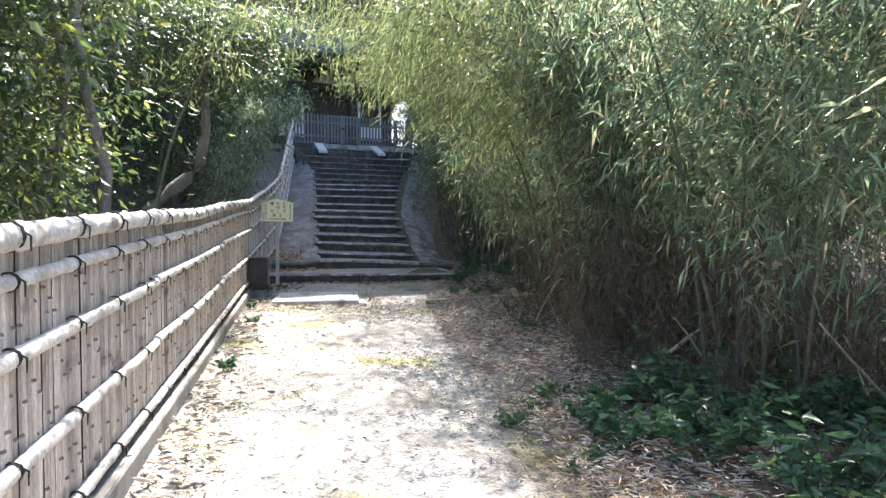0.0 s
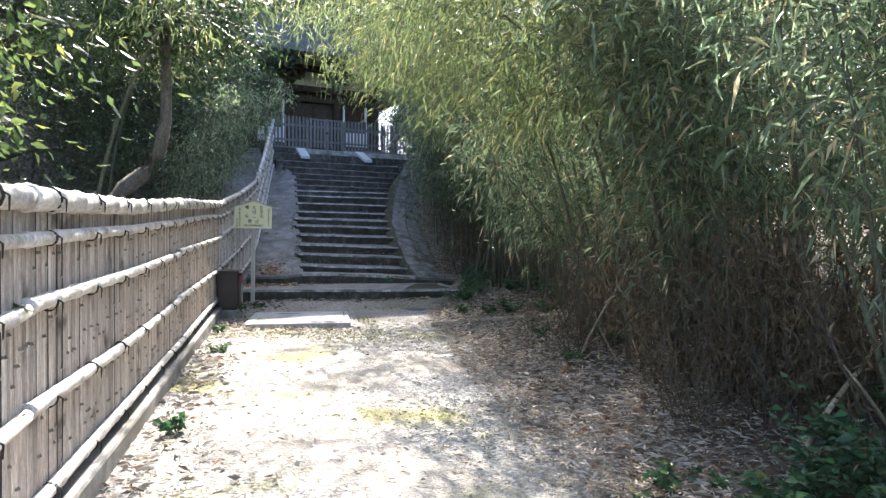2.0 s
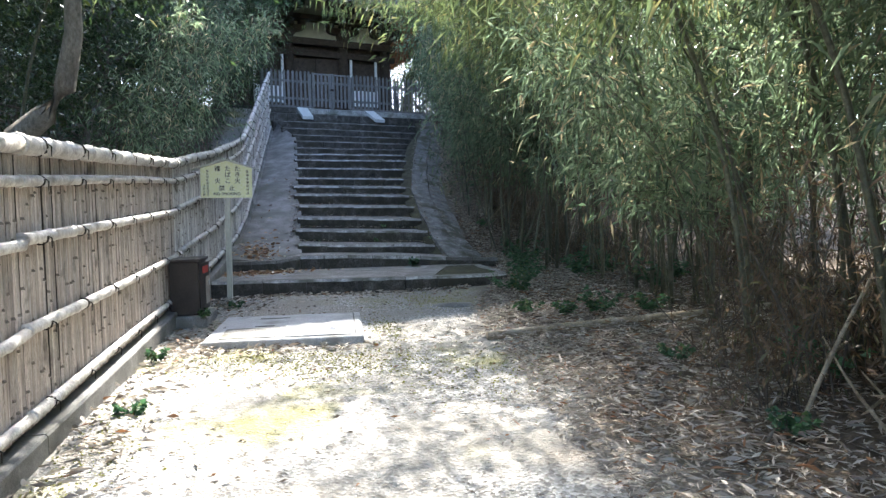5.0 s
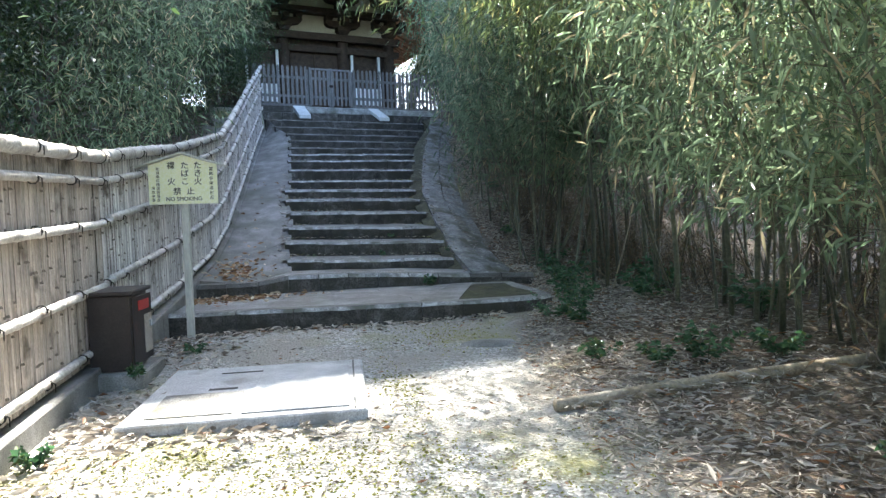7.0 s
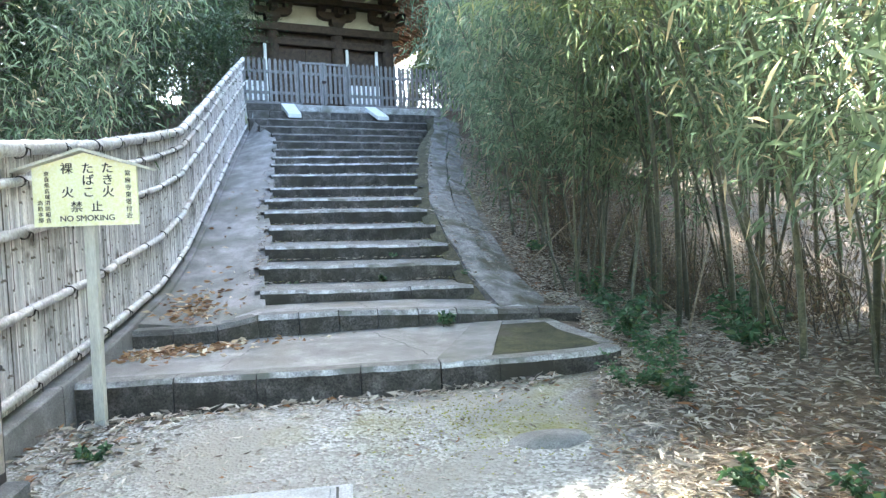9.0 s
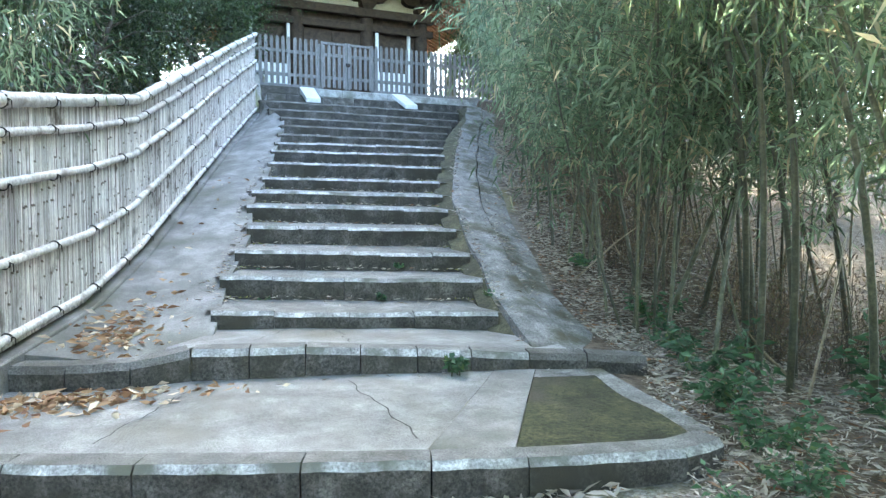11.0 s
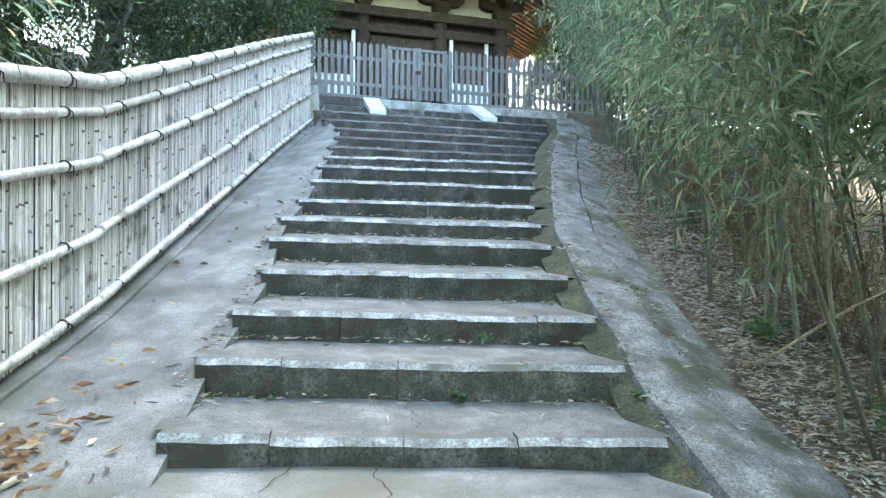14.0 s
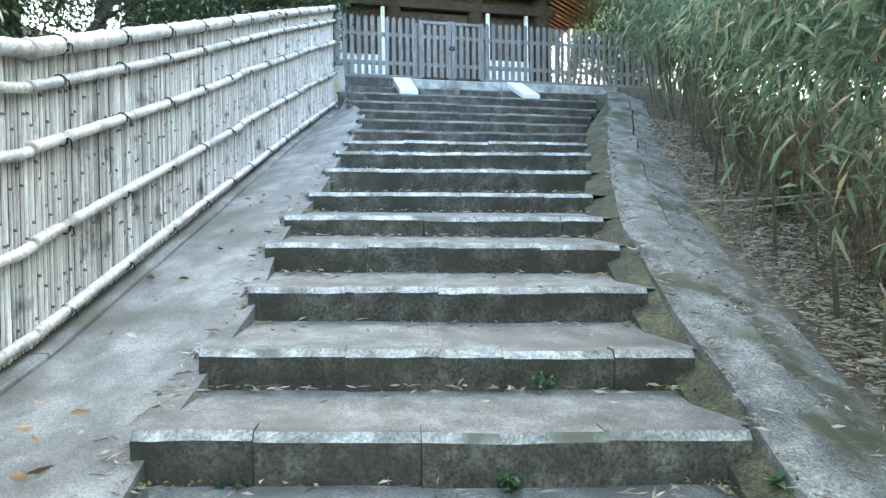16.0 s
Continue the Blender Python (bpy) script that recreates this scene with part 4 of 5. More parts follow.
for s in (-1, 1):
    mb = MB()
    e = (s * 0.375, 1.527)
    mb.add([(0, -0.10, 1.648), (e[0], -0.10, e[1]), (e[0], 0.02, e[1]), (0, 0.02, 1.648), (0, -0.10, 1.664), (e[0], -0.10, e[1] + 0.014), (e[0], 0.02, e[1] + 0.014), (0, 0.02, 1.664)],
           [(0, 1, 2, 3), (7, 6, 5, 4), (0, 4, 5, 1), (1, 5, 6, 2), (2, 6, 7, 3), (3, 7, 4, 0)])
    part("roof_board", mb, M_SIGNROOF, sign, "thin pale wooden roof board")


def text_part(body, x, z, size, parent, y=-0.047):
    cu = bpy.data.curves.new("text", "FONT")
    cu.body, cu.size, cu.align_x, cu.align_y, cu.extrude = body, size, "CENTER", "CENTER", 0.0008
    tmp = bpy.data.objects.new("tmp", cu)
    scene.collection.objects.link(tmp)
    me = bpy.data.meshes.new_from_object(tmp.evaluated_get(bpy.context.evaluated_depsgraph_get()))
    bpy.data.objects.remove(tmp)
    bold = MB()
    for k in (-1, 0, 1):
        bold.add([(v.co.x + k * size * 0.016, v.co.y + (k % 2) * size * 0.012, v.co.z + k * 0.0003) for v in me.vertices], [tuple(f.vertices) for f in me.polygons])
    me = bold.mesh("writing")
    me.materials.clear()
    ob = part("writing", me, M_INK, parent)
    ob.matrix_basis = pose(x, y, z, 90, 0, 0)
    return ob


def column(chars, x, z0, dz, size):
    for k, ch in enumerate(chars):
        if ch != " ":
            text_part(ch, x, z0 - k * dz, size, sign_board)


column("たき火", 0.125, 1.545, 0.068, 0.068)
column("たばこ", 0.018, 1.545, 0.068, 0.068)
column("裸 火", -0.095, 1.545, 0.068, 0.068)
text_part("禁", -0.05, 1.325, 0.066, sign_board)
text_part("止", 0.06, 1.325, 0.066, sign_board)
text_part("NO SMOKING", 0.005, 1.262, 0.047, sign_board)
column("當麻寺東塔付近", 0.235, 1.515, 0.041, 0.034)
column("奈良県広域消防組合", -0.205, 1.520, 0.033, 0.029)
column("消防本部", -0.245, 1.355, 0.033, 0.029)

BX = pose(-0.49, 11.96, -0.03, 0, 0, -4)
box = thing("hydrant_box", "dark brown rusty metal cabinet with a lid on a concrete block", "cabinet", m=BX)
part("base_block", MB().box((-0.20, -0.16, 0.0), (0.22, 0.42, 0.235), c=0.015), M_CONC, box, "pale concrete block")
part("body", MB().box((-0.14, -0.08, 0.237), (0.13, 0.34, 0.765), c=0.006), M_BOX, box)
part("lid", MB().box((-0.165, -0.11, 0.765), (0.16, 0.37, 0.795), c=0.006), M_BOX, box, "dark overhanging lid")
AJAR = pose(0.131, -0.05, 0, 0, 0, -5)
box_door = part("door", MB().box((0, 0, 0.27), (0.010, 0.36, 0.745), AJAR, c=0.002), M_BOX, box, "dark metal door standing slightly ajar")
part("handle", MB().box((0.012, 0.29, 0.50), (0.026, 0.32, 0.55), AJAR, c=0.004), M_SLAB, box_door, "small pale latch")
part("label_plate", MB().box((0.0115, 0.10, 0.64), (0.0145, 0.30, 0.71), AJAR), M_RED, box_door, "red label plate")
part("notice", MB().box((0.0115, 0.20, 0.32), (0.0145, 0.345, 0.60), AJAR), M_FADED, box_door, "faded beige notice")
SLAB = pose(0.52, 11.38, 0.0, 0, 0, -5)
slab = thing("concrete_slab", "pale concrete cover slab set in the gravel, with a dark inset plate", "slab", m=SLAB)
part("frame", MB().box((-0.70, -0.70, -0.1), (0.66, 0.66, 0.135), c=0.01), M_SLAB, slab)
part("cover", MB().box((-0.05, -0.62, 0.136), (0.56, 0.60, 0.145), c=0.004), M_SLAB, slab)
part("inset_plate", MB().box((-0.58, -0.60, 0.136), (-0.10, -0.10, 0.142), c=0.003), M_RAMP, slab, "rough darker cover plate")
part("slot", MB().box((-0.34, -0.02, 0.1358), (-0.16, 0.02, 0.1385)), M_INK, slab, "dark lifting slot")
part("slot", MB().box((-0.34, 0.44, 0.1358), (-0.02, 0.47, 0.1385)), M_INK, slab, "dark lifting slot")
part("joint", MB().box((0.585, -0.66, 0.1355), (0.597, 0.62, 0.138)), M_INK, slab)
log_pts = [(2.16 + 3.4 * k / 6, 10.40 + 0.06 * k / 6 + 0.02 * math.sin(k), 0.105 + 0.12 * k / 6) for k in range(7)]
mb = MB()
mb.tube(log_pts, [0.040, 0.043, 0.045, 0.043, 0.045, 0.044, 0.042], 10)
tagged(part("log", mb, M_DEAD, smooth=True), "fallen pale bamboo log lying at the path's edge", "log")
mb = MB()
n = 14
vs = [(0.25 * math.cos(2 * math.pi * k / n) * (1 + 0.1 * math.sin(3 * k)), 0.13 * math.sin(2 * math.pi * k / n), 0.0) for k in range(n)]
vs += [(x * 0.86, y_ * 0.86, 0.035) for x, y_, _ in vs] + [(0, 0, 0.045)]
mb.add(vs, [(k, (k + 1) % n, (k + 1) % n + n, k + n) for k in range(n)] + [(k + n, (k + 1) % n + n, 2 * n) for k in range(n)])
ob = tagged(part("flat_stone", mb, M_CONC, smooth=True), "flat grey stone half sunk in the ground", "stone")
ob.matrix_basis = Matrix.Translation((2.35, 12.3, ground_z(2.35, 12.3) - 0.005))


# ---- bamboo thicket ----
def bamboo(seed, H, lean, low, leaves, thick=0.016):
    """One slender bamboo: arching culm with nodes, twigs at the nodes and hanging leaves."""
    r = np.random.default_rng(seed)
    t = thing("bamboo", "slender green bamboo with drooping narrow leaves", "bamboo", "bamboo thicket")
    n = 16
    pts, rad = [], []
    bend = lean * np.array([1.0, 0.25])
    for k in range(n + 1):
        s = k / n
        pts.append((bend[0] * s ** 2.2 + 0.03 * math.sin(5 * s + seed), bend[1] * s ** 2 + 0.03 * math.cos(4 * s + seed), H * s * (1 - 0.10 * s * abs(lean) / 2) - 0.08))
        rad.append(thick * (1 - 0.80 * s) + 0.002)
    mb = MB()
    p2, r2 = [], []
    for p, q in zip(pts, rad):
        p2 += [(p[0], p[1], p[2] - 0.012), p, (p[0], p[1], p[2] + 0.012)]
        r2 += [q, q * 1.22, q]
    mb.tube(p2, r2, 6)
    P, D = [], []
    culm = np.array(pts)
    tw = MB()
    count = 0
    leaves = int(leaves * 0.95)
    while count < leaves:
        s = low + (1 - low) * r.random() ** 0.85
        i = min(int(s * n), n - 1)
        base = culm[i] + (culm[i + 1] - culm[i]) * (s * n - i)
        a = r.random() * 2 * math.pi
        ln = (0.35 + 0.75 * math.sin(math.pi * min(1, (s - low) / (1 - low) * 0.8 + 0.15))) * r.uniform(0.5, 1.0)
        d = np.array([math.cos(a), math.sin(a), r.uniform(0.2, 0.9)])
        tip = base + d * ln
        tip[2] -= 0.35 * ln * ln
        if r.random() < 0.6:
            mid = (base + tip) / 2 + np.array([0, 0, 0.08 * ln])
            tw.tube([base, mid, tip], [0.004, 0.003, 0.0015], 3, False)
        m = r.integers(7, 14)
        f = r.random(m) ** 0.7
        P.append(base + (tip - base) * f[:, None] + r.normal(size=(m, 3)) * 0.07)
        dd = r.normal(size=(m, 3)) * 0.55 + d * 0.5
        dd[:, 2] -= 0.75
        D.append(dd)
        count += m
    part("culm", mb, M_CULM, t, smooth=True)
    tagged(part("twig_spray", tw, M_CULM, t), kind="stuff")
    P, D = np.concatenate(P), np.concatenate(D)
    part("foliage", leaf_mesh("foliage", P, D, r.uniform(0.08, 0.19, len(P)), r.uniform(0.013, 0.027, len(P)), M_LEAF_B, 0.3, 0.35), None, t)
    return t


VAR = [bamboo(1, 4.6, 0.9, 0.27, 1500), bamboo(2, 5.4, 1.5, 0.24, 1700), bamboo(3, 3.6, 0.8, 0.16, 1300), bamboo(4, 6.2, 2.0, 0.26, 1900, 0.020), bamboo(5, 4.2, 0.4, 0.30, 1200), bamboo(6, 6.4, 1.0, 0.24, 2400, 0.023), bamboo(8, 2.9, 1.7, 0.35, 1000, 0.012), bamboo(9, 4.8, 1.3, 0.34, 2100, 0.02), bamboo(10, 3.4, 0.5, 0.42, 420, 0.010), bamboo(13, 4.2, 0.7, 0.45, 520, 0.013)]
rb = random.Random(21)
used = set()


def plant(var, x, y, rz, sc=1.0):
    m = Matrix.Translation((x, y, ground_top(x, y))) @ Matrix.Rotation(radians(rb.gauss(0, 8)), 4, "X") @ Matrix.Rotation(radians(rb.gauss(0, 7)), 4, "Y") @ Matrix.Rotation(radians(rz), 4, "Z")
    if var not in used:
        used.add(var)
        VAR[var].matrix_basis = m
        ob = VAR[var]
    else:
        ob = copy_thing(VAR[var], m)
    ob.scale = (sc, sc, sc)


def thicket_edge(y):
    return interp(y, [-2, 2, 5, 7.5, 8.5, 9.5, 10.3, 13, 14.5, 17, 20, 23, 26, 30], [3.2, 3.0, 3.1, 3.2, 3.6, 4.2, 4.6, 4.8, 4.5, 4.1, 4.3, 4.95, 5.6, 6.3])


for y0, y1, n, wide, power in ((1.0, 8.5, 52, 3.6, 1.4), (8.5, 14.0, 24, 2.2, 1.4), (14.0, 27.5, 58, 2.6, 1.9), (18.5, 27.0, 14, 1.4, 1.2)):
    for k in range(n):
        y = rb.uniform(y0, y1)
        depth = rb.random() ** power * wide
        x = thicket_edge(y) + depth + (0.15 if y > 18 else 0)
        rz = rb.uniform(-100, 100) if y > 18 else rb.uniform(0, 360) if y > 8.5 or depth > 1.5 else rb.gauss(180, 60)
        plant(rb.choice([0, 1, 2, 4] if y < 8 and depth < 0.6 else [0, 1, 2, 3, 4, 5] if y < 14 else [0, 1, 3, 5, 7, 7]), x, y, rz, rb.uniform(0.8, 1.15))

for x, y, rz, sc in ((-1.3, 16.6, -20, 0.8), (-1.4, 15.4, 10, 0.75), (-1.6, 18.0, 30, 0.85), (-1.5, 13.9, -10, 0.7)):
    plant(1, x, y, rz, sc)
for x, y, rz, sc in ((6.1, 26.3, 20, 0.55), (6.5, 26.9, -30, 0.6), (6.3, 25.6, 10, 0.6), (6.9, 27.3, 60, 0.7)):
    plant(7, x, y, rz, sc)
for x, y, rz, sc in ((4.3, 10.9, 188, 1.0), (4.5, 11.5, 175, 0.9), (4.0, 9.7, 200, 0.85), (4.6, 12.3, 190, 1.0)):
    plant(6, x, y, rz, sc)


for k in range(16):
    y = rb.uniform(11.5, 23.0)
    x = thicket_edge(y) + rb.uniform(1.6, 4.2)
    plant(rb.choice([0, 1, 3, 5, 7]), x, y, rb.uniform(0, 360), rb.uniform(0.75, 1.1))


for k in range(50):
    y = rb.uniform(8.0, 13.0) if k < 14 else rb.uniform(14.0, 24.0)
    plant(8 + k % 2, thicket_edge(y) + rb.uniform(0.1, 2.2) + (0.2 if y > 14 else 0), y, rb.uniform(0, 360), rb.uniform(0.7, 1.1))


for k in range(20):
    y = rb.uniform(15.6, 21.5)
    x = interp(y, [15, 16.8, 18.7, 20.4, 22.5], [3.75, 3.80, 3.86, 4.18, 4.70]) + rb.uniform(0.35, 1.0)
    plant(rb.choice([0, 4, 7, 8, 9]), x, y, rb.uniform(-90, 90), rb.uniform(0.75, 1.05))


def dry_brush(seed):
    """A low tangle of dead canes with brown hanging leaves."""
    r = np.random.default_rng(seed)
    t = thing("dry_brush", "low tangle of dead canes with brown hanging leaves", "brush", "dry brush")
    st, P, D = MB(), [], []
    for k in range(11):
        a, h = r.random() * 6.28, r.uniform(0.6, 1.7)
        b = np.array([r.normal() * 0.22, r.normal() * 0.22, -0.03])
        lean = r.uniform(0.1, 0.6)
        top = b + np.array([math.cos(a) * h * lean, math.sin(a) * h * lean, h * (1.1 - 0.5 * lean)])
        mid = (b + top) / 2 + r.normal(size=3) * 0.06
        st.tube([b, mid, top], [0.006, 0.005, 0.002], 4, False)
        m = 60
        f = r.uniform(0.15, 1.0, m)[:, None]
        P.append(b * (1 - f) + top * f + r.normal(size=(m, 3)) * 0.12)
        dd = r.normal(size=(m, 3)) * 0.7
        dd[:, 2] -= 0.6
        D.append(dd)
    tagged(part("cane_spray", st, M_BARK, t), kind="stuff")
    P, D = np.concatenate(P), np.concatenate(D)
    part("foliage", leaf_mesh("foliage", P, D, r.uniform(0.04, 0.10, len(P)), r.uniform(0.008, 0.016, len(P)), M_LEAF_D, 0.2), None, t)
    return t


BR = [dry_brush(71), dry_brush(72), dry_brush(73)]
for k in range(128):
    y = rb.uniform(2.0, 9.0) if k < 40 else rb.uniform(2.5, 13.5) if k < 75 else rb.uniform(14, 24)
    x = thicket_edge(y) + rb.uniform(0.2, 2.0) + (0.25 if y > 14 else 0)
    m = Matrix.Translation((x, y, ground_top(x, y))) @ Matrix.Rotation(rb.random() * 6.28, 4, "Z")
    ob = BR[k] if k < 3 else copy_thing(BR[k % 3], m)
    ob.matrix_basis = m
    sc = rb.uniform(0.7, 1.1) * (1 if y < 13.5 else 0.75)
    ob.scale = (sc, sc, sc)

for k in range(20):
    y = rb.uniform(3.2, 9.0)
    x = interp(y, [3, 6.5, 8.5, 10.5], [2.6, 2.6, 2.9, 3.3]) + rb.uniform(0, 1.3)
    ob = copy_thing(BR[k % 3], Matrix.Translation((x, y, ground_top(x, y))) @ Matrix.Rotation(rb.random() * 6.28, 4, "Z"))
    sc = rb.uniform(0.4, 0.7) if x < 3.1 else rb.uniform(0.7, 1.2)
    ob.scale = (sc, sc, sc)

# ---- trees behind the bamboo fence and overhead ----
def tree(seed, H, spread, trunk_r, leaves, material, lean=(0, 0), name="evergreen_tree", label="dark evergreen tree with glossy small leaves", crown0=0.3, leaf=(0.07, 0.12), wid=0.45, squash=0.75, way=None):
    r = np.random.default_rng(seed)
    t = thing(name, label, "tree")
    n = 9
    pts = [(lean[0] * (k / n) ** 1.2 + 0.12 * math.sin(k * 1.3 + seed), lean[1] * (k / n) ** 1.2 + 0.12 * math.cos(k * 1.1 + seed), H * 0.8 * k / n - 0.15) for k in range(n + 1)]
    if way:
        seg = np.linspace(0, len(way) - 1, n + 1)
        w = np.array(way)
        pts = [tuple(np.interp(q, range(len(way)), w[:, a]) for a in range(3)) for q in seg]
    mb = MB()
    mb.tube(pts, [trunk_r * (1.25 if k == 0 else 1) * (1 - 0.75 * k / n) for k in range(n + 1)], 9)
    part("trunk", mb, M_BARK, t, smooth=True)
    P, D = [], []
    clumps = []
    for k in range(16):
        s = crown0 + (0.95 - crown0) * (k + 0.5) / 16
        i = min(int(s * n), n - 1)
        base = np.array(pts[i]) + (np.array(pts[i + 1]) - np.array(pts[i])) * (s * n - i)
        a = k * 2.4 + r.random()
        ln = spread * (0.55 + 0.5 * math.sin(math.pi * (s - crown0) / (1 - crown0))) * r.uniform(0.7, 1.1)
        tip = base + np.array([math.cos(a) * ln, math.sin(a) * ln, ln * r.uniform(0.0, 0.5)])
        mid = base * 0.5 + tip * 0.5 + np.array([0, 0, 0.15 * ln])
        lb = MB()
        lb.tube([base, mid, tip], [trunk_r * 0.32, trunk_r * 0.2, 0.012], 6)
        part("limb", lb, M_BARK, t, smooth=True)
        for f in (0.45, 0.65, 0.85, 1.0, 1.1):
            c = base + (tip - base) * f + r.normal(size=3) * 0.25 * spread * 0.5
            clumps.append(c)
    clumps = np.array(clumps)
    per = leaves // len(clumps)
    for c in clumps:
        q = r.normal(size=(per, 3)) * np.array([1, 1, squash]) * 0.30 * r.uniform(0.7, 1.3) * max(1, spread / 2)
        P.append(c + q)
        d = q + r.normal(size=(per, 3)) * 0.4
        d[:, 2] -= 0.15
        D.append(d)
    P, D = np.concatenate(P), np.concatenate(D)
    L = r.uniform(*leaf, len(P))
    part("crown", leaf_mesh("crown", P, D, L, L * wid, material, 0.2, 0.6), None, t)
    return t


T1 = tree(11, 6.5, 2.0, 0.11, 24000, M_LEAF_T, (0.5, 0.3), crown0=0.28, leaf=(0.05, 0.09), wid=0.4)
T2 = tree(12, 8.5, 2.6, 0.16, 28000, M_LEAF_T, (-0.4, 0.5), crown0=0.2, leaf=(0.06, 0.10), wid=0.4)
T3 = tree(13, 5.0, 1.7, 0.08, 18000, M_LEAF_T, (0.9, 0.2), crown0=0.22, leaf=(0.05, 0.09), wid=0.4)
T4 = tree(14, 9.5, 3.0, 0.20, 16000, M_LEAF_Y, (1.2, -0.5), "broadleaf_tree", "tall broadleaf tree with bright translucent leaves", 0.45, (0.09, 0.15))


def put(t, x, y, rz=0, sc=1.0, first=False):
    m = Matrix.Translation((x, y, ground_top(x, y))) @ Matrix.Rotation(radians(rz), 4, "Z")
    if first:
        t.matrix_basis = m
        ob = t
    else:
        ob = copy_thing(t, m)
    ob.scale = (sc, sc, sc)
    return ob


put(T1, -4.4, 7.6, 20, 1.0, True)
put(T2, -4.2, 13.5, 0, 1.0, True)
put(T3, -2.7, 16.8, 40, 1.0, True)
put(T4, -4.5, 5.5, 0, 0.9, True)
put(T2, -6.2, 9.5, 120, 1.0)
put(T1, -2.8, 19.5, 150, 1.1)
T5 = tree(15, 4.5, 1.1, 0.15, 12000, M_LEAF_T, name="leaning_tree", label="gnarled evergreen tree with a bent grey leaning trunk", crown0=0.82, leaf=(0.05, 0.09), way=[(0, 0, -0.3), (0.3, 0, 0.75), (0.8, -0.05, 1.3), (1.15, -0.15, 1.55), (1.38, -0.2, 1.85), (1.48, -0.2, 2.5), (1.42, -0.2, 3.4), (1.5, -0.1, 4.3)])
M_BARK_PALE = surface("pale_grey_bark", [(0.3, (0.11, 0.095, 0.078)), (0.55, (0.22, 0.195, 0.165)), (0.75, (0.33, 0.305, 0.27))], 7, 0.85, 0.6, 40, stretch=(1, 1, 0.5))
for o in T5.children:
    if o.name.startswith("trunk"):
        o.data.materials[0] = M_BARK_PALE
put(T5, -2.7, 11.6, 0, 1.0, True)
T7 = tree(17, 6.4, 1.2, 0.055, 5000, M_LEAF_G, (0.3, -0.1), "slim_tree", "slim tree with a bare pale trunk and a high leafy top", 0.68, (0.06, 0.10))
for o in T7.children:
    if o.name.startswith("trunk"):
        o.data.materials[0] = M_BARK_PALE
put(T7, -1.50, 5.5, 0, 1.0, True)
put(T7, -1.85, 6.1, 140, 0.9)
T6 = tree(16, 4.4, 1.2, 0.04, 5200, M_LEAF_G, (0.1, 0.2), "young_tree", "slim young tree with glossy sunlit leaves", 0.25, (0.07, 0.12), squash=0.5)
put(T6, -2.7, 5.0, 0, 1.0, True)
put(T6, -3.6, 6.6, 130, 0.95)
put(T6, -2.9, 3.9, 230, 1.0)
put(T6, -2.4, 6.0, 80, 0.9)
put(T3, -3.4, 20.4, 300, 1.1)
put(T3, -4.4, 22.4, 200, 1.2)
for k, (x, y) in enumerate(((6.8, 31.8), (8.2, 33.6), (9.8, 31.4), (11.4, 33.6), (10.6, 28.6), (12.6, 26.0), (13.6, 30.5), (7.4, 36.5))):
    put(T3, x, y, k * 71, 0.95 + 0.05 * (k % 3))
put(T3, -1.9, 21.0, 10, 0.8)
put(T3, -1.7, 24.3, 80, 0.75)
put(T3, -2.2, 28.0, 150, 0.9)
put(T3, -3.4, 32.0, 220, 1.1)
put(T2, -5.5, 25.5, 300, 0.9)
put(T6, 6.9, 29.6, 60, 0.8)
put(T6, 7.2, 30.5, 160, 0.9)
put(T6, 8.6, 29.0, 20, 1.0)
put(T2, -4.0, 23.5, 250, 0.95)
put(T1, -2.6, 23.0, 60, 1.0)
put(T3, -1.9, 26.0, 100, 1.0)
put(T3, -1.0, 25.8, 190, 0.85)
put(T3, -4.6, 19.5, 20, 1.0)
put(T3, -5.6, 22.2, 120, 1.1)
put(T3, -1.4, 27.4, 330, 1.0)
put(T1, -3.6, 4.5, 260, 0.9)
put(T2, -7.0, 17.0, 80, 1.2)
put(T2, -8.0, 7.0, 180, 1.2)

put(T4, -4.9, 15.2, 30, 0.85)
put(T2, -4.5, 28.5, 30, 1.1)
put(T1, -3.2, 30.0, 0, 1.2)
put(T2, -6.0, 36.0, 140, 1.5)
put(T4, 9.5, 33.0, 200, 1.2)
put(T4, 11.5, 38.0, 80, 1.4)
put(T2, 13.0, 29.0, 20, 1.3)
put(T2, 1.0, 46.0, 60, 1.9)
put(T4, 8.0, 46.0, 10, 1.8)
put(T2, -8.0, 44.0, 250, 1.8)
put(T2, 15.0, 42.0, 210, 1.8)
put(T2, 12.0, 8.0, 130, 1.3)
put(T4, 12.5, 15.0, 230, 1.3)
put(T2, 13.0, 22.0, 330, 1.3)
put(T2, 11.5, 1.0, 30, 1.2)
for k, (x, y) in enumerate(((7.6, 1.5), (8.2, 4.0), (7.8, 6.5), (8.3, 9.0), (8.0, 11.5), (8.6, 15.5), (9.2, 19.5))):
    put(T3, x, y, k * 67, 0.8 + 0.05 * (k % 4))


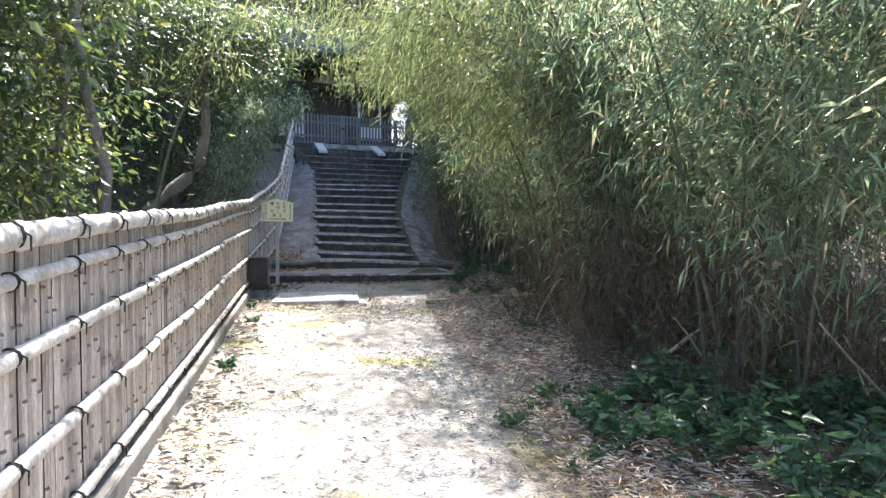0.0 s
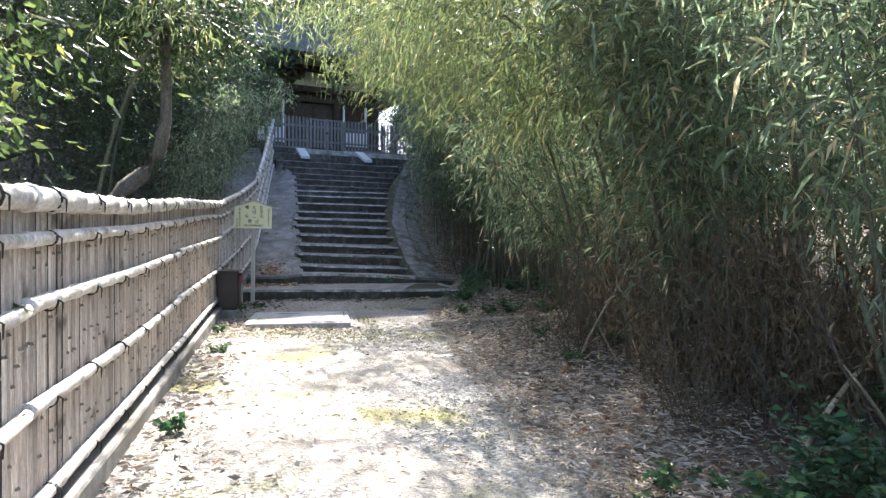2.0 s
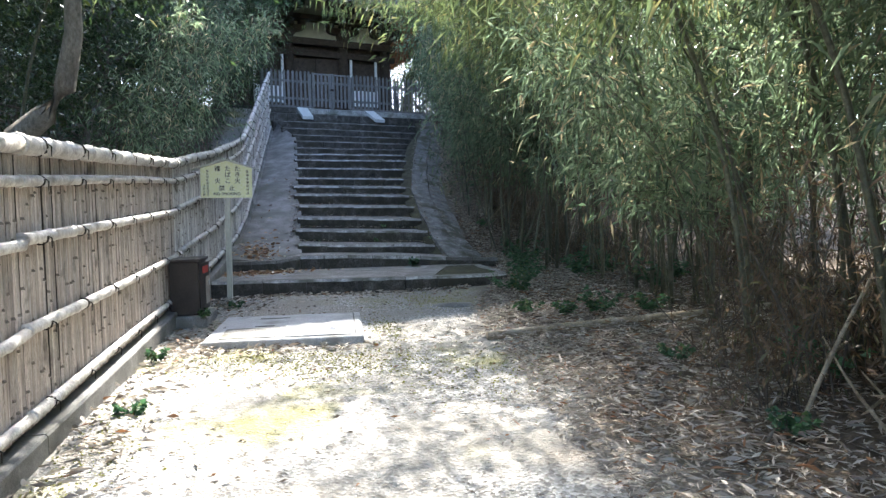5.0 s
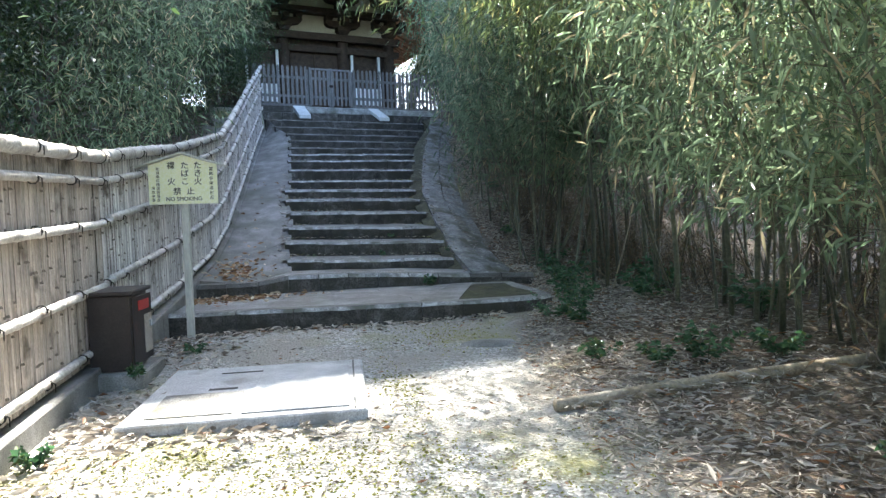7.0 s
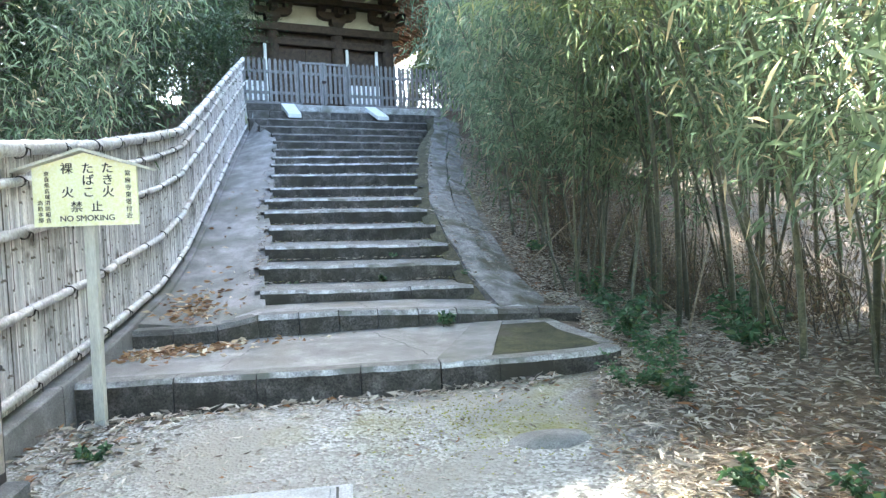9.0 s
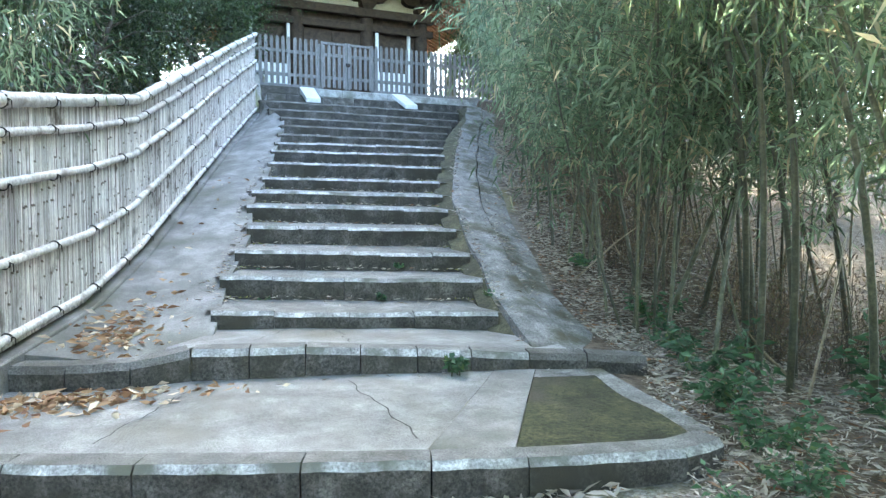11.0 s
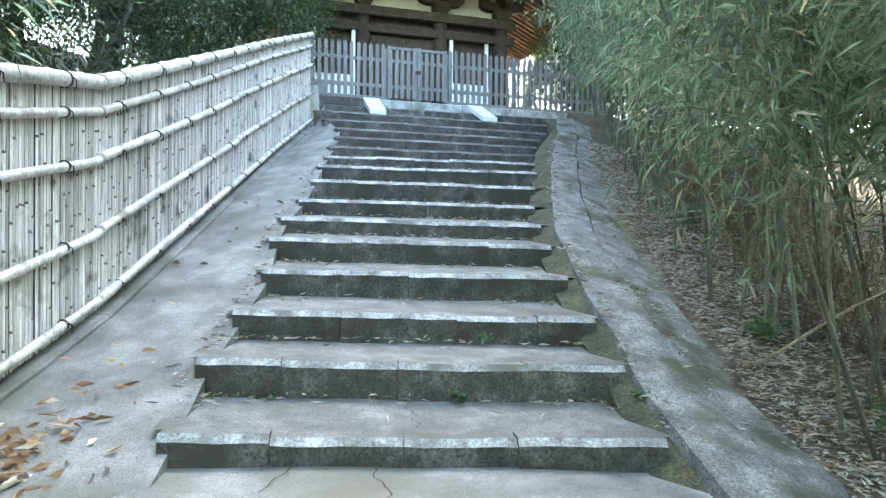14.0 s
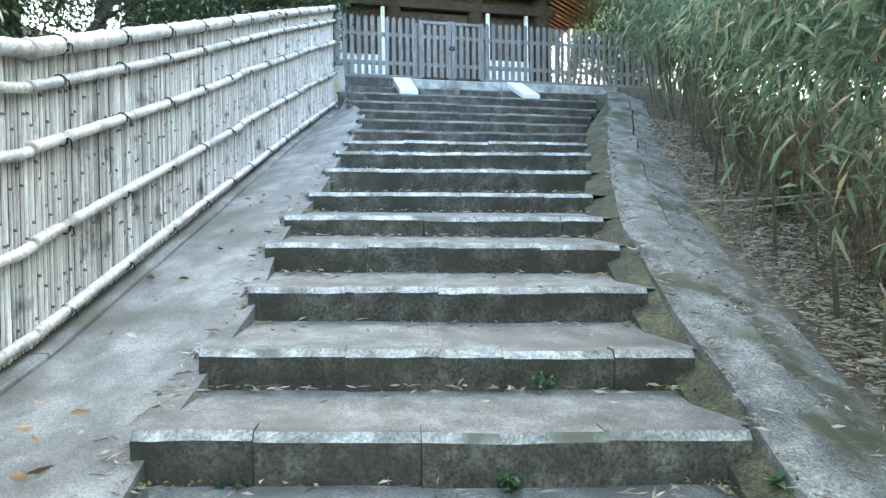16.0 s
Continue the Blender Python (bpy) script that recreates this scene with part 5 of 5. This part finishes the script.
def arching_bamboo(seed, H, reach, leaves):
    """A tall bamboo that arches over the path, with leafy sprays in its upper half."""
    r = np.random.default_rng(seed)
    t = thing("arching_bamboo", "tall bamboo arching over the path with sunlit yellow-green leaves", "bamboo", "arching bamboos")
    n = 18
    culm = np.array([(reach * (k / n) ** 2.4, 0.3 * math.sin(2 * k / n + seed), H * (k / n) * (1 - 0.30 * (k / n) ** 2) - 0.1) for k in range(n + 1)])
    mb = MB()
    mb.tube(culm, [0.024 * (1 - 0.85 * k / n) + 0.002 for k in range(n + 1)], 7)
    part("culm", mb, M_CULM, t, smooth=True)
    P, D, tw, count = [], [], MB(), 0
    while count < leaves:
        s = 0.52 + 0.48 * r.random()
        i = min(int(s * n), n - 1)
        base = culm[i] + (culm[i + 1] - culm[i]) * (s * n - i)
        a = r.random() * 2 * math.pi
        ln = r.uniform(0.4, 1.2)
        d = np.array([math.cos(a), math.sin(a), r.uniform(-0.3, 0.5)])
        tip = base + d * ln
        tip[2] -= 0.4 * ln * ln
        tw.tube([base, (base + tip) / 2 + np.array([0, 0, 0.1 * ln]), tip], [0.004, 0.003, 0.0015], 3, False)
        m = r.integers(10, 18)
        f = r.random(m) ** 0.6
        P.append(base + (tip - base) * f[:, None] + r.normal(size=(m, 3)) * 0.08)
        dd = r.normal(size=(m, 3)) * 0.6 + d * 0.4
        dd[:, 2] -= 0.8
        D.append(dd)
        count += m
    tagged(part("twig_spray", tw, M_CULM, t), kind="stuff")
    P, D = np.concatenate(P), np.concatenate(D)
    part("foliage", leaf_mesh("foliage", P, D, r.uniform(0.08, 0.17, len(P)), r.uniform(0.012, 0.022, len(P)), M_LEAF_Y, 0.3, 0.3), None, t)
    return t


A1, A2, A3, A4 = arching_bamboo(31, 7.4, 3.6, 1500), arching_bamboo(32, 8.2, 2.8, 1700), arching_bamboo(33, 6.2, 3.2, 1000), arching_bamboo(34, 5.4, 2.1, 1000)
put(A1, 4.3, 10.2, 170, 1.0, True)
put(A2, 4.6, 12.0, 185, 1.0, True)
for x, y, rz, sc in ((4.4, 11.2, 160, 1.0), (4.2, 9.2, 190, 0.95), (4.9, 12.8, 175, 1.05), (4.6, 8.2, 180, 0.95), (5.0, 10.8, 170, 1.15), (4.7, 13.4, 190, 1.0), (4.6, 14.4, 180, 1.05), (4.8, 15.2, 172, 1.1), (4.5, 14.9, 186, 1.0)):
    put(rb.choice([A1, A2]), x, y, rz, sc)
put(A3, 4.4, 11.4, 182, 1.0, True)
put(A4, 3.7, 6.2, 180, 1.0, True)
for x, y, rz, sc in ((4.6, 12.4, 176, 1.0), (4.5, 13.2, 188, 1.05), (4.8, 14.0, 178, 1.05), (5.0, 14.6, 183, 1.1), (5.0, 15.3, 180, 1.05), (5.1, 15.9, 175, 1.1)):
    put(A3, x, y, rz, sc)
for x, y, rz, sc in ((3.9, 7.2, 186, 1.0), (3.9, 8.4, 182, 1.05), (4.3, 9.9, 188, 1.1), (3.4, 7.7, 178, 1.0), (3.5, 8.9, 184, 1.0), (3.3, 6.8, 172, 1.0)):
    put(A4, x, y, rz, sc)
for x, y, rz, sc in ((-1.7, 9.3, -10, 0.95), (-2.3, 12.9, 15, 0.9), (-2.6, 7.4, 5, 1.0)):
    put(rb.choice([A1, A2]), x, y, rz, sc)


# ---- undergrowth ----
def undergrowth(seed, stems, h, leaf, wid, material, label, name="undergrowth_plant"):
    r = np.random.default_rng(seed)
    t = thing(name, label, "plant", "undergrowth")
    st, P, D = MB(), [], []
    for k in range(stems):
        a, ln = r.random() * 6.28, h * r.uniform(0.6, 1.1)
        top = np.array([math.cos(a) * ln * 0.7, math.sin(a) * ln * 0.7, ln * r.uniform(0.5, 0.9)])
        mid = top * 0.5 + np.array([0, 0, 0.12 * ln])
        b = np.array([r.normal() * 0.03, r.normal() * 0.03, -0.02])
        st.tube([b, mid, top], [0.004, 0.003, 0.0015], 4, False)
        m = 16
        f = r.uniform(0.3, 1.05, m)[:, None]
        P.append(b * (1 - f) ** 2 + mid * 2 * f * (1 - f) + top * f ** 2)
        side = r.normal(size=(m, 3)) * 0.8
        side[:, 2] = side[:, 2] * 0.35 + 0.1
        D.append(side + top * 0.6)
    part("stem", st, M_CULM, t)
    P, D = np.concatenate(P), np.concatenate(D)
    L = r.uniform(*leaf, len(P))
    part("leaves", leaf_mesh("leaves", P, D, L, L * wid, material, 0.2), None, t)
    return t


U = [undergrowth(41, 12, 0.42, (0.05, 0.10), 0.45, M_LEAF_U, "low green leafy plant growing out of leaf litter"),
     undergrowth(42, 9, 0.30, (0.05, 0.09), 0.55, M_LEAF_U, "low green leafy plant growing out of leaf litter"),
     undergrowth(43, 16, 0.55, (0.06, 0.12), 0.35, M_LEAF_U, "spreading green shrub among fallen bamboo leaves"),
     undergrowth(44, 5, 0.12, (0.03, 0.05), 0.6, M_LEAF_U, "tiny green weed growing from a joint")]
UP = set()


def weed(k, x, y, sc=1.0, z=None):
    m = Matrix.Translation((x, y, ground_top(x, y) if z is None else z)) @ Matrix.Rotation(rb.random() * 6.28, 4, "Z")
    ob = U[k] if k not in UP else copy_thing(U[k], m)
    UP.add(k)
    ob.matrix_basis = m
    ob.scale = (sc, sc, sc)


for k in range(30):
    x, y = rb.uniform(1.9, 3.9), rb.uniform(2.2, 4.7)
    weed(rb.choice([0, 1, 2]), x, y, rb.uniform(0.6, 1.1))
for k in range(16):
    weed(1, rb.uniform(1.35, 2.3), rb.uniform(2.4, 4.6), rb.uniform(0.25, 0.5))
for x, y, k, sc in ((3.15, 12.8, 2, 0.5), (3.45, 13.0, 0, 0.7), (3.75, 13.6, 2, 0.7), (3.9, 14.2, 0, 1.0), (4.15, 14.8, 2, 0.9), (3.3, 12.5, 1, 0.8), (4.3, 15.4, 0, 0.8), (4.5, 13.4, 2, 1.0), (3.2, 11.0, 1, 0.7),
                    (3.5, 10.9, 0, 0.8), (4.0, 10.8, 1, 0.9), (2.9, 11.3, 1, 0.7), (4.8, 12.0, 2, 1.0), (5.2, 14.2, 2, 1.1), (3.1, 9.0, 1, 0.6), (2.8, 7.6, 1, 0.6), (3.6, 8.2, 0, 0.8), (4.4, 17.5, 1, 0.8), (4.9, 20.0, 0, 0.8), (4.6, 16.3, 2, 0.8)):
    weed(k, x, y, sc)
for x, y, z, sc in ((2.44, 14.98, 0.36, 1.6), (1.05, 16.53, 0.66, 0.8), (2.1, 16.55, 0.66, 0.9), (3.12, 16.5, 0.62, 1.5), (0.95, 17.1, 0.88, 0.7), (2.3, 17.12, 0.9, 0.7), (-0.05, 12.75, 0.12, 1.2), (-0.45, 9.0, 0.05, 1.2), (-0.5, 10.4, 0.08, 1.2), (-0.55, 6.2, 0.05, 1.3), (-0.3, 11.6, 0.22, 1.0)):
    weed(3, x, y, sc, z)


# ---- dead wood and leaf litter ----
for k in range(110):
    y = rb.uniform(2.5, 22)
    x = thicket_edge(y) + rb.uniform(-0.4, 1.8)
    z = ground_top(x, y)
    ln, a, el = rb.uniform(0.8, 2.6), rb.uniform(0, 6.28), rb.choice([0.05, 0.1, 0.5, 0.9, 1.2])
    ln *= 1.0 if el < 0.3 else rb.uniform(0.4, 0.7)
    if el > 0.3:
        x += 0.35
        z = ground_top(x, y)
    d = Vector((math.cos(a) * math.cos(el), math.sin(a) * math.cos(el), math.sin(el)))
    if d.x < -0.2 and el < 0.3:
        d.x = -d.x
    p0 = Vector((x, y, z + 0.01))
    mb = MB()
    mb.tube([p0 + d * ln * s + Vector((0, 0, 0.05 * math.sin(3 * s + k))) for s in (0, 0.25, 0.5, 0.75, 1)], [0.011, 0.010, 0.009, 0.007, 0.004], 6)
    tagged(part("dead_stalk", mb, M_DEAD, smooth=True), "dry tan bamboo stalk fallen among the thicket", "stalk", "dead stalks")


for p0, p1, r0 in (((2.9, 7.65, 0.06), (3.5, 7.7, 1.05), 0.012), ((3.0, 8.0, 0.08), (5.0, 8.6, 0.75), 0.011), ((2.6, 4.6, 0.12), (3.9, 5.3, 0.62), 0.017)):
    p0, p1 = Vector(p0), Vector(p1)
    mb = MB()
    mb.tube([p0.lerp(p1, q) + Vector((0, 0, 0.03 * math.sin(5 * q))) for q in (0, 0.25, 0.5, 0.75, 1)], [r0, r0, r0 * 0.9, r0 * 0.8, r0 * 0.55], 6)
    tagged(part("dead_stalk", mb, M_DEAD, smooth=True), "pale dead bamboo stalk leaning out of the brush", "stalk", "dead stalks")


def litter(name, label, pts, leaf, wid, material):
    P = np.array(pts)
    n = len(P)
    a = RNG.random(n) * 6.283
    D = np.stack([np.cos(a), np.sin(a), RNG.normal(size=n) * 0.18 + 0.05], 1)
    ob = part(name, leaf_mesh(name, P, D, RNG.uniform(*leaf, n), RNG.uniform(*wid, n), material, 0.05), None)
    tagged(ob, label, "leaf litter", kind="stuff")


def surface_z(x, y):
    """Top of whatever lies at x, y between the fence and the thicket."""
    if y > 15.2 and x < stair_left(y):
        t = (x - fx(y) - 0.1) / max(0.1, stair_left(y) - fx(y))
        return fbase(y) * (1 - t) + (nosing(y) - 0.05) * t + 0.02
    if 13.6 < y < 15.0 and -0.45 < x < 3.3:
        return 0.342
    return ground_z(x, y) + 0.008


pts = []
while len(pts) < 46000:
    y = rb.uniform(1.5, 24)
    e = interp(y, [0, 4, 6.5, 8.5, 10.3, 12, 13.4, 15, 17, 20, 24], [1.3, 1.5, 1.65, 1.9, 2.2, 2.5, 3.2, 3.75, 3.85, 4.2, 5.0])
    x = e + rb.expovariate(0.75)
    if x < 8.5:
        pts.append((x, y, ground_z(x, y) + rb.uniform(0.004, 0.06 if x > e else 0.012)))
litter("bamboo_leaf_litter", "layer of dry tan bamboo leaves on the ground", pts, (0.03, 0.085), (0.007, 0.015), M_LITTER)
pts = []
while len(pts) < 9000:
    y = rb.uniform(3.0, 24)
    e = interp(y, [3, 4, 6.5, 8.5, 10.3, 12, 13.4, 15, 17, 20, 24], [1.9, 1.9, 1.95, 2.15, 2.4, 2.7, 3.4, 3.8, 3.9, 4.25, 5.0])
    x = e + rb.expovariate(0.9)
    if x < 7.5:
        pts.append((x, y, ground_z(x, y) + rb.uniform(0.01, 0.07)))
litter("curled_leaf_litter", "larger pale curled bamboo sheaths among the fallen leaves", pts, (0.06, 0.14), (0.011, 0.022), M_LITTER)
pts = []
while len(pts) < 3800:
    y = rb.uniform(1.5, 13.3)
    x = rb.uniform(fx(y) + 0.1, 2.6)
    if wob(x, y, 8, 0.8) + rb.uniform(-0.4, 0.4) + 0.25 * (y > 9.5) > 0.0:
        pts.append((x, y, ground_z(x, y) + rb.uniform(0.004, 0.010)))
litter("path_leaf_litter", "small dry leaves scattered over the gravel", pts, (0.025, 0.065), (0.007, 0.016), M_LITTER)
pts = [(fx(y) + 0.12 + abs(rb.gauss(0, 0.22)), y, 0) for y in [rb.uniform(2, 13.4) for _ in range(900)]]
pts = [(x, y, ground_z(x, y) + rb.uniform(0.004, 0.03)) for x, y, _ in pts]
pts += [(x, y, ground_z(x, y) + rb.uniform(0.004, 0.03)) for x, y in [(rb.gauss(-0.25, 0.2), rb.gauss(10.85, 0.3)) for _ in range(220)] + [(rb.gauss(0.5, 0.4), rb.gauss(10.55, 0.1)) for _ in range(160)] + [(rb.gauss(-0.1, 0.2), rb.gauss(12.9, 0.3)) for _ in range(260)] if x > fx(y) + 0.12]
pts += [(x, y, ground_z(x, y) + rb.uniform(0.004, 0.03)) for x, y in [(rb.uniform(-0.5, 2.8), 13.45 - abs(rb.gauss(0, 0.12)) - 0.1 * (x_ > 9)) for x_ in range(500)]]
litter("fence_leaf_litter", "brown leaves drifted along the fence and kerb", pts, (0.05, 0.11), (0.014, 0.03), M_LITTER)
pts = []
for cx, cy, sx, sy, n in ((0.15, 15.55, 0.15, 0.26, 190), (-0.05, 14.65, 0.25, 0.16, 210), (0.3, 14.75, 0.35, 0.1, 120), (0.2, 16.0, 0.2, 0.4, 50)):
    for _ in range(n):
        x, y = rb.gauss(cx, sx), rb.gauss(cy, sy)
        if x > fx(y) + 0.14:
            pts.append((x, y, surface_z(x, y) + rb.uniform(0.004, 0.03)))
for _ in range(26):
    y = rb.uniform(15.6, 20)
    x = rb.uniform(fx(y) + 0.15, stair_left(y) - 0.1)
    pts.append((x, y, surface_z(x, y) + 0.008))
litter("orange_leaf_litter", "heap of orange and tan leaves on the concrete", pts, (0.06, 0.11), (0.022, 0.04), M_LITTER_O)
pts = []
for i in range(14):
    for _ in range(75):
        x = rb.uniform(STEP_L[i], STEP_R[i] + 0.1)
        a, b = step_point(i, x), step_point(i + 1, x)
        s = 0.9 - abs(rb.gauss(0, 0.2))
        pts.append((x, a[1] + (b[1] - a[1]) * s, a[2] + 0.055 * max(0, s) + 0.004))
for _ in range(1000):
    s = rb.random()
    y = 15.2 + 8 * s
    a, b = interp(y, RAMP_Y, RAMP_L), interp(y, RAMP_Y, RAMP_R)
    f = rb.choice([rb.gauss(0.03, 0.03), rb.gauss(0.55, 0.12), rb.gauss(0.95, 0.1)])
    x = a + (b - a) * f
    pts.append((x, y, nosing(y) - 0.05 - 0.16 * max(0, f) + 0.02))
for _ in range(120):
    y = rb.gauss(17.75, 0.22)
    x = 3.45 + 0.05 * (y - 17.75) + rb.gauss(0, 0.07)
    pts.append((x, y, nosing(y) - 0.13 + rb.uniform(0, 0.04)))
for _ in range(160):
    x = rb.uniform(0.0, 3.2)
    pts.append((x, up_y(x) - abs(rb.gauss(0, 0.05)) - 0.02, 0.335))
for _ in range(520):
    y = rb.uniform(15.9, 21)
    x = stair_left(y) + rb.gauss(-0.04, 0.04)
    pts.append((x, y, nosing(y) - 0.03))
litter("step_leaf_litter", "scattered dry bamboo leaves on the steps", pts, (0.03, 0.10), (0.008, 0.016), M_LITTER)

# ---- moss on the gravel ----
M_MOSSLEAF = leaf_material("yellow_moss", (0.16, 0.15, 0.04), (0.30, 0.29, 0.08), (0.22, 0.26, 0.08), 0.1, 0.9)
pts = []
for cx, cy, sx, sy, n in ((0.9, 9.9, 0.35, 0.28, 1500), (0.1, 10.2, 0.4, 0.18, 900), (1.38, 11.2, 0.1, 0.4, 600), (2.1, 12.7, 0.3, 0.3, 900), (1.7, 9.4, 0.3, 0.4, 700), (1.3, 6.0, 0.3, 0.4, 800), (1.55, 3.9, 0.25, 0.7, 1500), (-0.5, 4.6, 0.12, 0.9, 700), (-0.5, 8.3, 0.12, 0.8, 600)):
    for _ in range(n):
        x, y = rb.gauss(cx, sx), rb.gauss(cy, sy)
        if x > fx(y) + 0.13 and not (-0.25 < x < 1.24 and 10.6 < y < 12.15) and y < 13.2:
            pts.append((x, y, ground_z(x, y) + rb.uniform(0.0, 0.006)))
for i in range(8):
    for _ in range(130):
        x = STEP_R[i] + 0.10 - abs(rb.gauss(0, 0.12))
        if rb.random() < 0.25:
            x = STEP_L[i] + abs(rb.gauss(0, 0.12))
        p, q = step_point(i, x), step_point(i + 1, x)
        f = 0.95 - abs(rb.gauss(0, 0.09))
        pts.append((x, p[1] + (q[1] - p[1]) * f, p[2] + 0.05 * f))
litter("moss_tuft_patch", "thin patches of yellow-green moss on the gravel", pts, (0.012, 0.028), (0.006, 0.014), M_MOSSLEAF)
